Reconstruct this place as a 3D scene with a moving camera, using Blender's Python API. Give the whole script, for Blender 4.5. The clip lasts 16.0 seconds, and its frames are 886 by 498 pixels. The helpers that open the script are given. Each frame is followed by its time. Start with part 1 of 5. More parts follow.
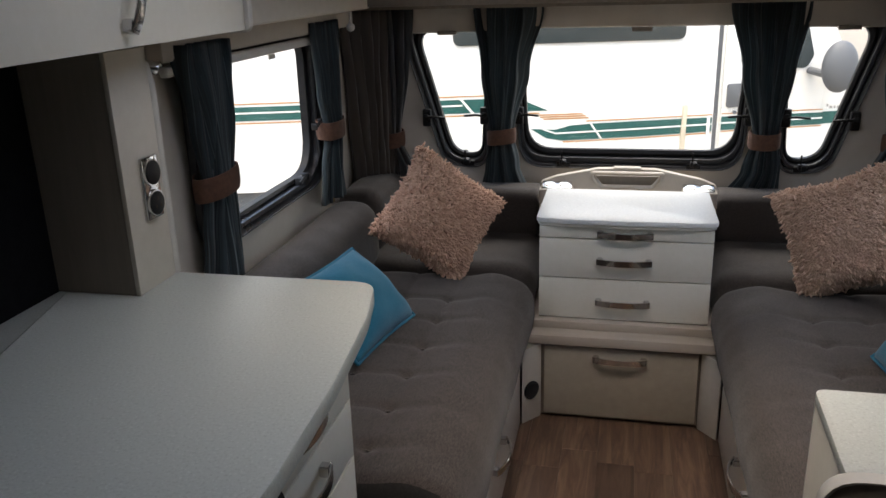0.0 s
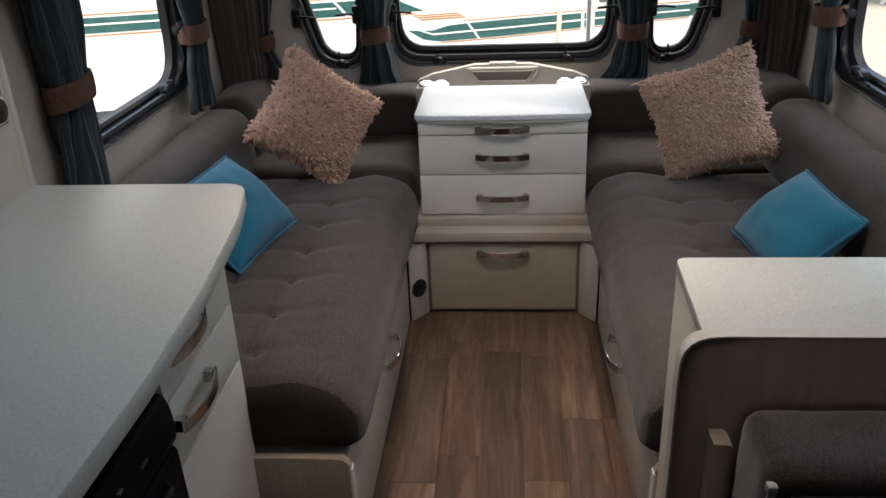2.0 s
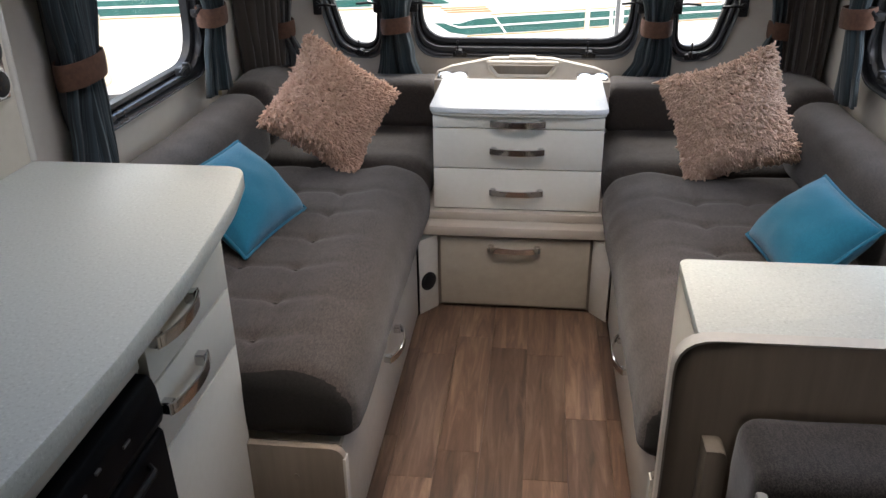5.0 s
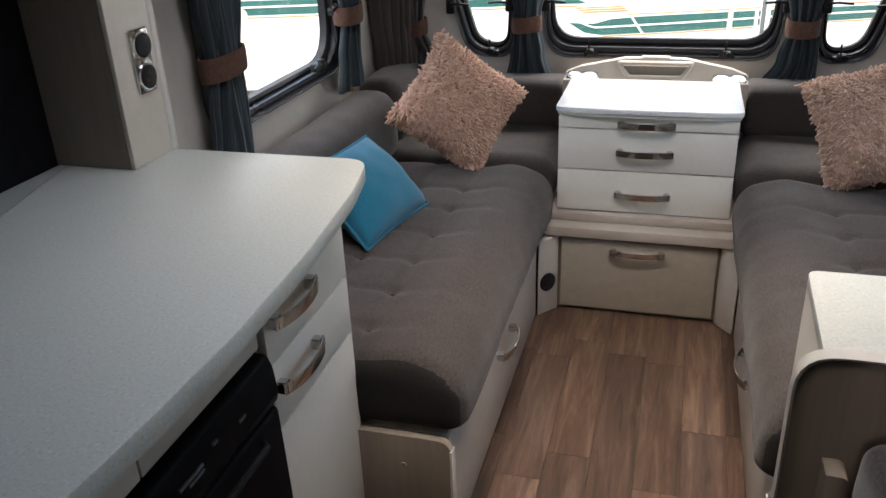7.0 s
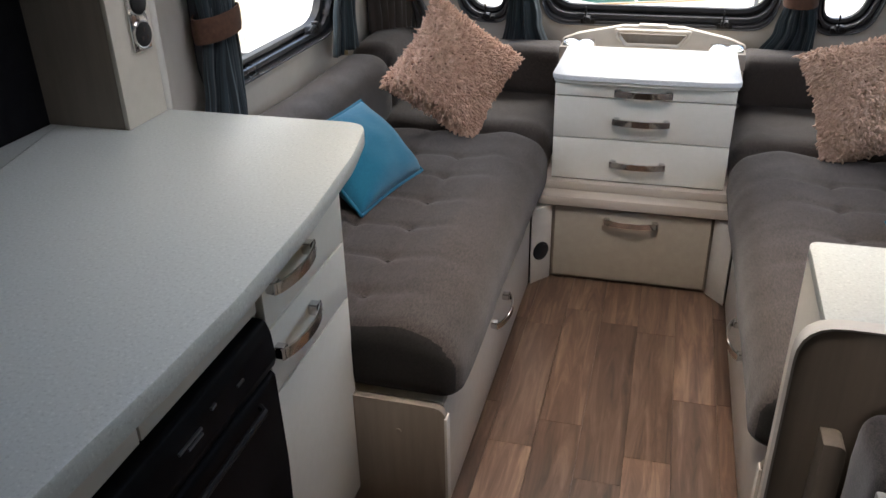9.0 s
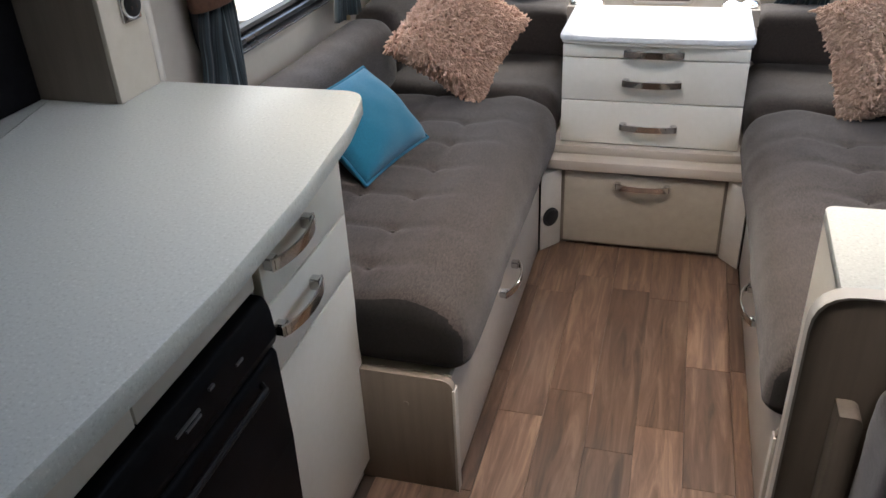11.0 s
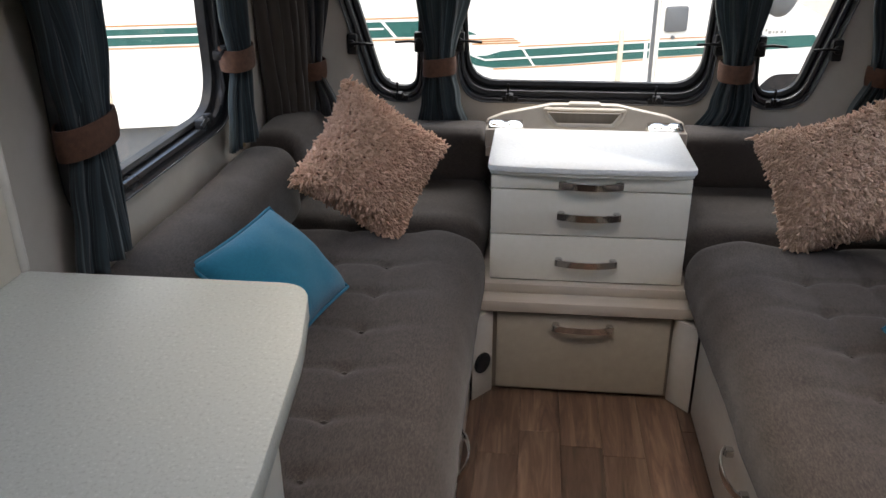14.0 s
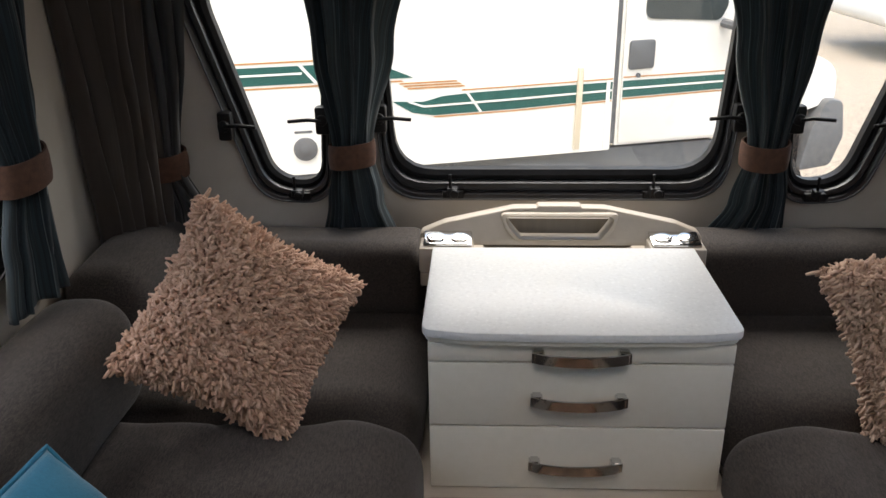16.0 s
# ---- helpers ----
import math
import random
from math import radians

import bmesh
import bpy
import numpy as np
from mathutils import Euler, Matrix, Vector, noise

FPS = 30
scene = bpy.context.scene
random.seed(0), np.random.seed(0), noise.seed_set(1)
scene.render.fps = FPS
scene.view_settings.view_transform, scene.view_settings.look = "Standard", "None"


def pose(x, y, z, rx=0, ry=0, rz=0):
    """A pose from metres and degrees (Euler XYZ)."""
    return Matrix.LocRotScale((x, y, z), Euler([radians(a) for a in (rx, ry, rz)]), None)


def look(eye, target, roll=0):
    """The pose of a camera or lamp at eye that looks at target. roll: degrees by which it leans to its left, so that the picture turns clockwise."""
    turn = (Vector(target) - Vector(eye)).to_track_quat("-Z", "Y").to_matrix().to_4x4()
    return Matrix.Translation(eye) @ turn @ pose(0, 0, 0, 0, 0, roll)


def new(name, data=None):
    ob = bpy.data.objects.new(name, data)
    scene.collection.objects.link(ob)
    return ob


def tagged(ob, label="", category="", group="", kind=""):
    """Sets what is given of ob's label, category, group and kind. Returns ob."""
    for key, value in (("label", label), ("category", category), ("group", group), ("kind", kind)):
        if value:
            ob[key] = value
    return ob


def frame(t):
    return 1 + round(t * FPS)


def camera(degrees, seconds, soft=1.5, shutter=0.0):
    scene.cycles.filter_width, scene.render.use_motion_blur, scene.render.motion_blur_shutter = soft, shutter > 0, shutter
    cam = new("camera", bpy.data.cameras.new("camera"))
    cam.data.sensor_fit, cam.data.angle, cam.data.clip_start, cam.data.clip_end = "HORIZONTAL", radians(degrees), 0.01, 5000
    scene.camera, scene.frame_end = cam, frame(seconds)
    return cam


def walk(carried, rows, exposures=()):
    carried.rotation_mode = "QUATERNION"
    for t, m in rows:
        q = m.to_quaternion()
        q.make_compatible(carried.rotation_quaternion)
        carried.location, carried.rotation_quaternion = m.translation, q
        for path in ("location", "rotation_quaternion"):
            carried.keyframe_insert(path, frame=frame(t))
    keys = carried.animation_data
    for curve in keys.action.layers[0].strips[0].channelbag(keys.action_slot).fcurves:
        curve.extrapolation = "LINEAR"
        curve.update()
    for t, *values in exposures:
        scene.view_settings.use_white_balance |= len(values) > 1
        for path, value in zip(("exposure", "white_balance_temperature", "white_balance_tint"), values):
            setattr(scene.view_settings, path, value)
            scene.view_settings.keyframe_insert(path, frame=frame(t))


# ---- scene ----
cam = camera(57.1, 16.0)
PATH = [
    (0, (-0.014, -2.442, 1.387), (-0.438, -0.595, 0.75), -1.7),
    (0.5, (-0.014, -2.441, 1.38), (-0.366, -0.596, 0.692), -1.6),
    (1, (-0.007, -2.439, 1.371), (-0.284, -0.605, 0.621), -1.8),
    (1.5, (0.003, -2.447, 1.367), (-0.213, -0.623, 0.575), -2.2),
    (2, (0.014, -2.447, 1.356), (-0.143, -0.642, 0.508), -2.3),
    (2.5, (0.024, -2.45, 1.353), (-0.062, -0.654, 0.477), -2.1),
    (3, (0.024, -2.447, 1.35), (-0.021, -0.652, 0.468), -1.7),
    (3.2, (0.023, -2.442, 1.349), (-0.018, -0.648, 0.464), -1.6),
    (5.3, (0.064, -2.422, 1.338), (-0.202, -0.634, 0.484), -1.0),
    (5.5, (0.069, -2.42, 1.337), (-0.231, -0.637, 0.481), -1.2),
    (6, (0.074, -2.422, 1.338), (-0.309, -0.651, 0.493), -1.6),
    (6.5, (0.073, -2.428, 1.336), (-0.396, -0.663, 0.519), -1.4),
    (7, (0.078, -2.426, 1.335), (-0.443, -0.691, 0.487), -2.4),
    (7.5, (0.078, -2.427, 1.343), (-0.424, -0.681, 0.507), -2.1),
    (8, (0.077, -2.426, 1.338), (-0.404, -0.68, 0.489), -1.6),
    (8.5, (0.068, -2.432, 1.338), (-0.414, -0.698, 0.465), -1.5),
    (9, (0.054, -2.423, 1.327), (-0.427, -0.713, 0.409), -1.2),
    (9.2, (0.053, -2.413, 1.322), (-0.438, -0.726, 0.367), -1.6),
    (11.3, (0.063, -2.377, 1.319), (-0.44, -0.715, 0.326), -3.0),
    (11.5, (0.062, -2.372, 1.326), (-0.43, -0.705, 0.336), -2.9),
    (12, (0.039, -2.361, 1.33), (-0.463, -0.65, 0.424), -3.3),
    (12.5, (0.008, -2.325, 1.334), (-0.497, -0.61, 0.437), -2.9),
    (13, (-0.065, -2.255, 1.345), (-0.488, -0.512, 0.461), -2.3),
    (13.5, (-0.132, -2.185, 1.351), (-0.397, -0.395, 0.498), -2.1),
    (14, (-0.156, -2.066, 1.336), (-0.365, -0.25, 0.525), -0.4),
    (14.5, (-0.121, -1.855, 1.319), (-0.355, 0.0, 0.608), 0.7),
    (15, (-0.127, -1.657, 1.291), (-0.437, 0.121, 0.429), 0.1),
    (15.5, (-0.175, -1.421, 1.32), (-0.395, 0.398, 0.518), -0.1),
    (16, (-0.174, -1.23, 1.326), (-0.263, 0.612, 0.553), -0.8),
]
walk(cam, [(t, look(eye, target, roll)) for t, eye, target, roll in PATH], [(0, 2.25, 7000, 11), (1.5, 2.3, 7000, 11), (3, 2.72, 6950, 11), (6, 2.97, 6900, 11), (9, 3.05, 6900, 11), (12.5, 3.36, 6900, 11), (14, 2.5, 6950, 11), (15, 2.33, 7200, 11), (16, 2.25, 7300, 11)])

# ---- light ----
world = bpy.data.worlds.new("overcast_sky")
scene.world = world
world.use_nodes = True
wn = world.node_tree.nodes
sky = wn.new("ShaderNodeTexSky")
sky.sky_type = "NISHITA"
sky.sun_disc = False
sky.sun_elevation = radians(77)
sky.sun_rotation = radians(190)
sky.air_density = 1.0
sky.dust_density = 4.0
wn["Background"].inputs["Strength"].default_value = 0.15
world.node_tree.links.new(sky.outputs["Color"], wn["Background"].inputs["Color"])
sun = bpy.data.lights.new("sun", "SUN")
sun.energy, sun.angle, sun.color = 0.5, radians(100), (1.0, 0.97, 0.93)
sun_ob = new("sun", sun)
sun_ob.matrix_world = look((-0.3, -1.2, 5.5), (0.0, 0.0, 0.0))
# added fill lamp, out of view above the front windows, standing in for sky
front_fill = bpy.data.lights.new("front_window_daylight", "AREA")
front_fill.shape, front_fill.size, front_fill.size_y = "RECTANGLE", 1.8, 0.5
front_fill.energy, front_fill.color = 7.5, (1.0, 0.98, 0.95)
front_fill_ob = new("front_window_daylight", front_fill)
front_fill_ob.matrix_world = look((0.0, 1.12, 1.56), (0.0, 0.1, 0.65))


# ---- materials ----
def shader(name):
    m = bpy.data.materials.new(name)
    m.use_nodes = True
    nt = m.node_tree
    return m, nt, nt.nodes["Principled BSDF"]


def add(nt, kind, **values):
    n = nt.nodes.new(kind)
    for key, value in values.items():
        n.inputs[key.replace("_", " ")].default_value = value
    return n


def material(name, dark, light, rough=0.5, metal=0.0, scale=30.0, stretch=(1, 1, 1), bump=0.1, bump_scale=None, rough_var=0.08, detail=4.0, stain=0.12, distance=0.002, shine=0.5):
    """A surface between two colours by fine grain, with broad stains and fine relief."""
    m, nt, p = shader(name)
    link = nt.links.new
    tc = nt.nodes.new("ShaderNodeTexCoord")
    mp = nt.nodes.new("ShaderNodeMapping")
    mp.inputs["Scale"].default_value = stretch
    link(tc.outputs["Object"], mp.inputs["Vector"])
    fine = add(nt, "ShaderNodeTexNoise", Scale=scale, Detail=detail, Roughness=0.6)
    broad = add(nt, "ShaderNodeTexNoise", Scale=3.1, Detail=2.0)
    link(mp.outputs["Vector"], fine.inputs["Vector"])
    link(tc.outputs["Object"], broad.inputs["Vector"])
    ramp = nt.nodes.new("ShaderNodeValToRGB")
    ramp.color_ramp.elements[0].position, ramp.color_ramp.elements[1].position = 0.3, 0.7
    ramp.color_ramp.elements[0].color, ramp.color_ramp.elements[1].color = (*dark, 1), (*light, 1)
    link(fine.outputs["Fac"], ramp.inputs["Fac"])
    mix = nt.nodes.new("ShaderNodeMixRGB")
    mix.blend_type = "MULTIPLY"
    mix.inputs["Fac"].default_value = stain
    link(ramp.outputs["Color"], mix.inputs["Color1"])
    link(broad.outputs["Fac"], mix.inputs["Color2"])
    link(mix.outputs["Color"], p.inputs["Base Color"])
    span = nt.nodes.new("ShaderNodeMapRange")
    span.inputs["To Min"].default_value, span.inputs["To Max"].default_value = max(0.02, rough - rough_var), min(1, rough + rough_var)
    link(broad.outputs["Fac"], span.inputs["Value"])
    link(span.outputs["Result"], p.inputs["Roughness"])
    p.inputs["Metallic"].default_value = metal
    p.inputs["Specular IOR Level"].default_value = shine
    if bump:
        b = nt.nodes.new("ShaderNodeBump")
        b.inputs["Strength"].default_value, b.inputs["Distance"].default_value = bump, distance
        src = fine
        if bump_scale:
            src = add(nt, "ShaderNodeTexNoise", Scale=bump_scale, Detail=3.0)
            link(mp.outputs["Vector"], src.inputs["Vector"])
        link(src.outputs["Fac"], b.inputs["Height"])
        link(b.outputs["Normal"], p.inputs["Normal"])
    return m


def cloth(name, dark, light, weave=900.0, sheen=0.3, rough=0.95, mottled=60.0):
    """Woven cloth: two crossing thread waves, with a mottled melange."""
    m, nt, p = shader(name)
    link = nt.links.new
    tc = nt.nodes.new("ShaderNodeTexCoord")
    n1 = add(nt, "ShaderNodeTexNoise", Scale=mottled, Detail=6.0, Roughness=0.7)
    n2 = add(nt, "ShaderNodeTexNoise", Scale=weave, Detail=1.0)
    mp = nt.nodes.new("ShaderNodeMapping")
    mp.inputs["Scale"].default_value = (1.0, 0.25, 1.0)
    link(tc.outputs["Object"], mp.inputs["Vector"])
    link(mp.outputs["Vector"], n1.inputs["Vector"])
    link(tc.outputs["Object"], n2.inputs["Vector"])
    addn = nt.nodes.new("ShaderNodeMath")
    addn.operation = "MULTIPLY_ADD"
    addn.inputs[1].default_value = 0.5
    half = nt.nodes.new("ShaderNodeMath")
    half.operation = "MULTIPLY"
    half.inputs[1].default_value = 0.5
    link(n2.outputs["Fac"], half.inputs[0])
    link(n1.outputs["Fac"], addn.inputs[0])
    link(half.outputs[0], addn.inputs[2])
    ramp = nt.nodes.new("ShaderNodeValToRGB")
    ramp.color_ramp.elements[0].position, ramp.color_ramp.elements[1].position = 0.41, 0.60
    ramp.color_ramp.elements[0].color, ramp.color_ramp.elements[1].color = (*dark, 1), (*light, 1)
    link(addn.outputs[0], ramp.inputs["Fac"])
    link(ramp.outputs["Color"], p.inputs["Base Color"])
    p.inputs["Roughness"].default_value = rough
    p.inputs["Sheen Weight"].default_value = sheen
    b = nt.nodes.new("ShaderNodeBump")
    b.inputs["Strength"].default_value, b.inputs["Distance"].default_value = 0.35, 0.002
    link(addn.outputs[0], b.inputs["Height"])
    link(b.outputs["Normal"], p.inputs["Normal"])
    return m


def striped(name, colours, scale=60.0, thin=0.0):
    """Curtain cloth whose colour changes in uneven stripes across its width (u of the UV map)."""
    m, nt, p = shader(name)
    link = nt.links.new
    uv = nt.nodes.new("ShaderNodeTexCoord")
    mp = nt.nodes.new("ShaderNodeMapping")
    mp.inputs["Scale"].default_value = (scale, 0.6, 1.0)
    link(uv.outputs["UV"], mp.inputs["Vector"])
    n = add(nt, "ShaderNodeTexNoise", Scale=1.0, Detail=4.0, Roughness=0.65)
    link(mp.outputs["Vector"], n.inputs["Vector"])
    ramp = nt.nodes.new("ShaderNodeValToRGB")
    e = ramp.color_ramp.elements
    e[0].position, e[0].color = 0.32, (*colours[0], 1)
    e[1].position, e[1].color = 0.72, (*colours[-1], 1)
    for i, c in enumerate(colours[1:-1]):
        s = e.new(0.42 + 0.12 * i)
        s.color = (*c, 1)
    link(n.outputs["Fac"], ramp.inputs["Fac"])
    link(ramp.outputs["Color"], p.inputs["Base Color"])
    p.inputs["Roughness"].default_value = 0.8
    p.inputs["Sheen Weight"].default_value = 0.25
    n2 = add(nt, "ShaderNodeTexNoise", Scale=500.0, Detail=2.0)
    link(uv.outputs["Object"], n2.inputs["Vector"])
    b = nt.nodes.new("ShaderNodeBump")
    b.inputs["Strength"].default_value, b.inputs["Distance"].default_value = 0.25, 0.001
    link(n2.outputs["Fac"], b.inputs["Height"])
    link(b.outputs["Normal"], p.inputs["Normal"])
    if thin:
        through_cloth = nt.nodes.new("ShaderNodeBsdfTranslucent")
        mx = nt.nodes.new("ShaderNodeMixShader")
        mx.inputs["Fac"].default_value = thin
        link(ramp.outputs["Color"], through_cloth.inputs["Color"])
        link(p.outputs["BSDF"], mx.inputs[1])
        link(through_cloth.outputs["BSDF"], mx.inputs[2])
        link(mx.outputs["Shader"], nt.nodes["Material Output"].inputs["Surface"])
    return m


def planked(name):
    """Printed oak: long grain, knots, and a tone of its own for each plank."""
    m, nt, p = shader(name)
    link = nt.links.new
    tc = nt.nodes.new("ShaderNodeTexCoord")
    info = nt.nodes.new("ShaderNodeObjectInfo")
    shift = nt.nodes.new("ShaderNodeVectorMath")
    shift.operation = "MULTIPLY_ADD"
    shift.inputs[1].default_value = (1, 1, 1)
    comb = nt.nodes.new("ShaderNodeCombineXYZ")
    mul = nt.nodes.new("ShaderNodeMath")
    mul.operation = "MULTIPLY"
    mul.inputs[1].default_value = 40.0
    link(info.outputs["Random"], mul.inputs[0])
    link(mul.outputs[0], comb.inputs["X"])
    link(mul.outputs[0], comb.inputs["Y"])
    link(tc.outputs["Object"], shift.inputs[0])
    link(comb.outputs[0], shift.inputs[2])
    mp = nt.nodes.new("ShaderNodeMapping")
    mp.inputs["Scale"].default_value = (16.0, 1.6, 1.0)
    link(shift.outputs[0], mp.inputs["Vector"])
    grain = add(nt, "ShaderNodeTexNoise", Scale=2.2, Detail=9.0, Roughness=0.62, Distortion=0.9)
    link(mp.outputs["Vector"], grain.inputs["Vector"])
    ramp = nt.nodes.new("ShaderNodeValToRGB")
    e = ramp.color_ramp.elements
    e[0].position, e[0].color = 0.30, (0.040, 0.0245, 0.0175, 1)
    e[1].position, e[1].color = 0.72, (0.185, 0.126, 0.090, 1)
    mid = e.new(0.5)
    mid.color = (0.098, 0.060, 0.041, 1)
    link(grain.outputs["Fac"], ramp.inputs["Fac"])
    tone = nt.nodes.new("ShaderNodeMapRange")
    tone.inputs["To Min"].default_value, tone.inputs["To Max"].default_value = 0.64, 1.30
    link(info.outputs["Random"], tone.inputs["Value"])
    hsv = nt.nodes.new("ShaderNodeHueSaturation")
    link(ramp.outputs["Color"], hsv.inputs["Color"])
    link(tone.outputs["Result"], hsv.inputs["Value"])
    link(hsv.outputs["Color"], p.inputs["Base Color"])
    rr = nt.nodes.new("ShaderNodeMapRange")
    rr.inputs["To Min"].default_value, rr.inputs["To Max"].default_value = 0.38, 0.55
    link(grain.outputs["Fac"], rr.inputs["Value"])
    link(rr.outputs["Result"], p.inputs["Roughness"])
    b = nt.nodes.new("ShaderNodeBump")
    b.inputs["Strength"].default_value, b.inputs["Distance"].default_value = 0.12, 0.001
    link(grain.outputs["Fac"], b.inputs["Height"])
    link(b.outputs["Normal"], p.inputs["Normal"])
    return m


def speckled(name, base, fleck_light, fleck_dark, rough=0.35, scale=220.0):
    """Laminate with fine flecks."""
    m, nt, p = shader(name)
    link = nt.links.new
    tc = nt.nodes.new("ShaderNodeTexCoord")
    v = add(nt, "ShaderNodeTexVoronoi", Scale=scale)
    n = add(nt, "ShaderNodeTexNoise", Scale=scale * 0.55, Detail=3.0, Roughness=0.7)
    link(tc.outputs["Object"], v.inputs["Vector"])
    link(tc.outputs["Object"], n.inputs["Vector"])
    ramp = nt.nodes.new("ShaderNodeValToRGB")
    e = ramp.color_ramp.elements
    e[0].position, e[0].color = 0.36, (*fleck_dark, 1)
    e[1].position, e[1].color = 0.66, (*fleck_light, 1)
    for pos in (0.45, 0.58):
        s = e.new(pos)
        s.color = (*base, 1)
    link(n.outputs["Fac"], ramp.inputs["Fac"])
    link(ramp.outputs["Color"], p.inputs["Base Color"])
    broad = add(nt, "ShaderNodeTexNoise", Scale=5.0, Detail=3.0)
    link(tc.outputs["Object"], broad.inputs["Vector"])
    rr = nt.nodes.new("ShaderNodeMapRange")
    rr.inputs["To Min"].default_value, rr.inputs["To Max"].default_value = rough - 0.06, rough + 0.08
    link(broad.outputs["Fac"], rr.inputs["Value"])
    link(rr.outputs["Result"], p.inputs["Roughness"])
    b = nt.nodes.new("ShaderNodeBump")
    b.inputs["Strength"].default_value, b.inputs["Distance"].default_value = 0.06, 0.0008
    link(v.outputs["Distance"], b.inputs["Height"])
    link(b.outputs["Normal"], p.inputs["Normal"])
    return m


def clear(name, tint=(0.93, 0.95, 0.95), thin=0.1):
    """Clear acrylic pane: mostly see-through, with a faint reflection."""
    m, nt, p = shader(name)
    out = nt.nodes["Material Output"]
    tr = nt.nodes.new("ShaderNodeBsdfTransparent")
    tr.inputs["Color"].default_value = (*tint, 1)
    gl = nt.nodes.new("ShaderNodeBsdfGlossy")
    gl.inputs["Roughness"].default_value = 0.03
    mx = nt.nodes.new("ShaderNodeMixShader")
    mx.inputs["Fac"].default_value = 0.035
    nt.links.new(tr.outputs["BSDF"], mx.inputs[1])
    nt.links.new(gl.outputs["BSDF"], mx.inputs[2])
    nt.links.new(mx.outputs["Shader"], out.inputs["Surface"])
    return m


WALL = material("wall_vinyl", (0.50, 0.455, 0.39), (0.55, 0.505, 0.44), 0.6, scale=14, bump=0.15, bump_scale=350)
CEIL = material("ceiling_board", (0.66, 0.64, 0.60), (0.72, 0.70, 0.66), 0.7, bump=0.1, bump_scale=200)
CREAM = material("cream_gloss_board", (0.72, 0.69, 0.59), (0.75, 0.72, 0.625), 0.32, scale=60, bump=0.03)
CABINET = material("cream_matt_board", (0.53, 0.485, 0.405), (0.57, 0.525, 0.445), 0.45, scale=40, bump=0.05)
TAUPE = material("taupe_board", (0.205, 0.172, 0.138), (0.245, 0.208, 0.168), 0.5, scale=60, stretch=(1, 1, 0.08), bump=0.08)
PALEWOOD = material("pale_ash_board", (0.42, 0.365, 0.30), (0.50, 0.445, 0.37), 0.45, scale=24, stretch=(0.1, 1, 1), bump=0.06)
EDGE = material("pale_edging", (0.52, 0.50, 0.45), (0.58, 0.56, 0.50), 0.4, scale=40, bump=0.04)
WORKTOP = speckled("grey_fleck_laminate", (0.49, 0.515, 0.475), (0.58, 0.605, 0.56), (0.41, 0.43, 0.395), 0.36, 420.0)
WHITE_TOP = speckled("white_fleck_laminate", (0.72, 0.73, 0.72), (0.80, 0.81, 0.80), (0.66, 0.67, 0.66), 0.38)
CHROME = material("chrome", (0.62, 0.61, 0.60), (0.70, 0.69, 0.68), 0.12, 1.0, bump=0.0, rough_var=0.06)
BLACK = material("black_plastic", (0.012, 0.012, 0.013), (0.02, 0.02, 0.021), 0.42, bump=0.05, bump_scale=300, shine=0.15)
RUBBER = material("window_rubber", (0.018, 0.019, 0.022), (0.03, 0.031, 0.035), 0.3, bump=0.05)
BLACKGLASS = material("black_glass", (0.006, 0.006, 0.007), (0.01, 0.01, 0.011), 0.35, bump=0.0, rough_var=0.03, shine=0.03)
SOFA = cloth("brown_grey_upholstery", (0.014, 0.0112, 0.0095), (0.074, 0.060, 0.052), mottled=330, sheen=0.12)
DARKSOFA = cloth("dark_twill", (0.010, 0.008, 0.007), (0.05, 0.042, 0.036), weave=500, mottled=240)
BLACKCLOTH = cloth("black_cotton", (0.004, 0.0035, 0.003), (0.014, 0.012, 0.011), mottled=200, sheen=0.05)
TEAL = cloth("teal_cotton", (0.004, 0.120, 0.200), (0.006, 0.155, 0.245), sheen=0.2, mottled=200)
SHAG = material("shag_pile", (0.56, 0.33, 0.23), (0.80, 0.54, 0.40), 0.9, scale=45, bump=0.0, detail=2)
# brown backing, kept darker than the pile to deepen shade between tufts
BACKING = material("shag_backing", (0.22, 0.12, 0.08), (0.30, 0.17, 0.115), 0.95, scale=120, bump=0.3)
SHAG_R = material("pale_shag_pile", (0.58, 0.38, 0.28), (0.80, 0.58, 0.45), 0.9, scale=45, bump=0.0, detail=2)
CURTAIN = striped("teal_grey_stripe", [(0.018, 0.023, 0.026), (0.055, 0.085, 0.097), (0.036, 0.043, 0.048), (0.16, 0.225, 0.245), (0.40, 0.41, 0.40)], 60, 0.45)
# darker, less teal stripe, used only on the left front corner curtain
DARKCURTAIN = striped("dark_grey_stripe", [(0.016, 0.016, 0.016), (0.03, 0.034, 0.036), (0.024, 0.022, 0.02), (0.05, 0.055, 0.06), (0.06, 0.055, 0.05)], 20)
BAND = material("brown_suede", (0.070, 0.031, 0.018), (0.115, 0.052, 0.031), 0.85, scale=80, bump=0.3, bump_scale=400)
OAK = planked("oak_print")
GROOVE = material("dark_groove", (0.03, 0.02, 0.014), (0.045, 0.03, 0.02), 0.8)
# beige of the drop front, with some of the overhang's shade mixed in
DROP = material("shaded_beige_board", (0.36, 0.32, 0.255), (0.40, 0.355, 0.285), 0.45, scale=40, bump=0.05)
TRAY = material("beige_moulding", (0.48, 0.42, 0.345), (0.53, 0.465, 0.385), 0.4, bump=0.06, bump_scale=250)
PANE = clear("acrylic")
VAN = material("van_paint", (0.78, 0.77, 0.72), (0.82, 0.81, 0.76), 0.3, bump=0.02)
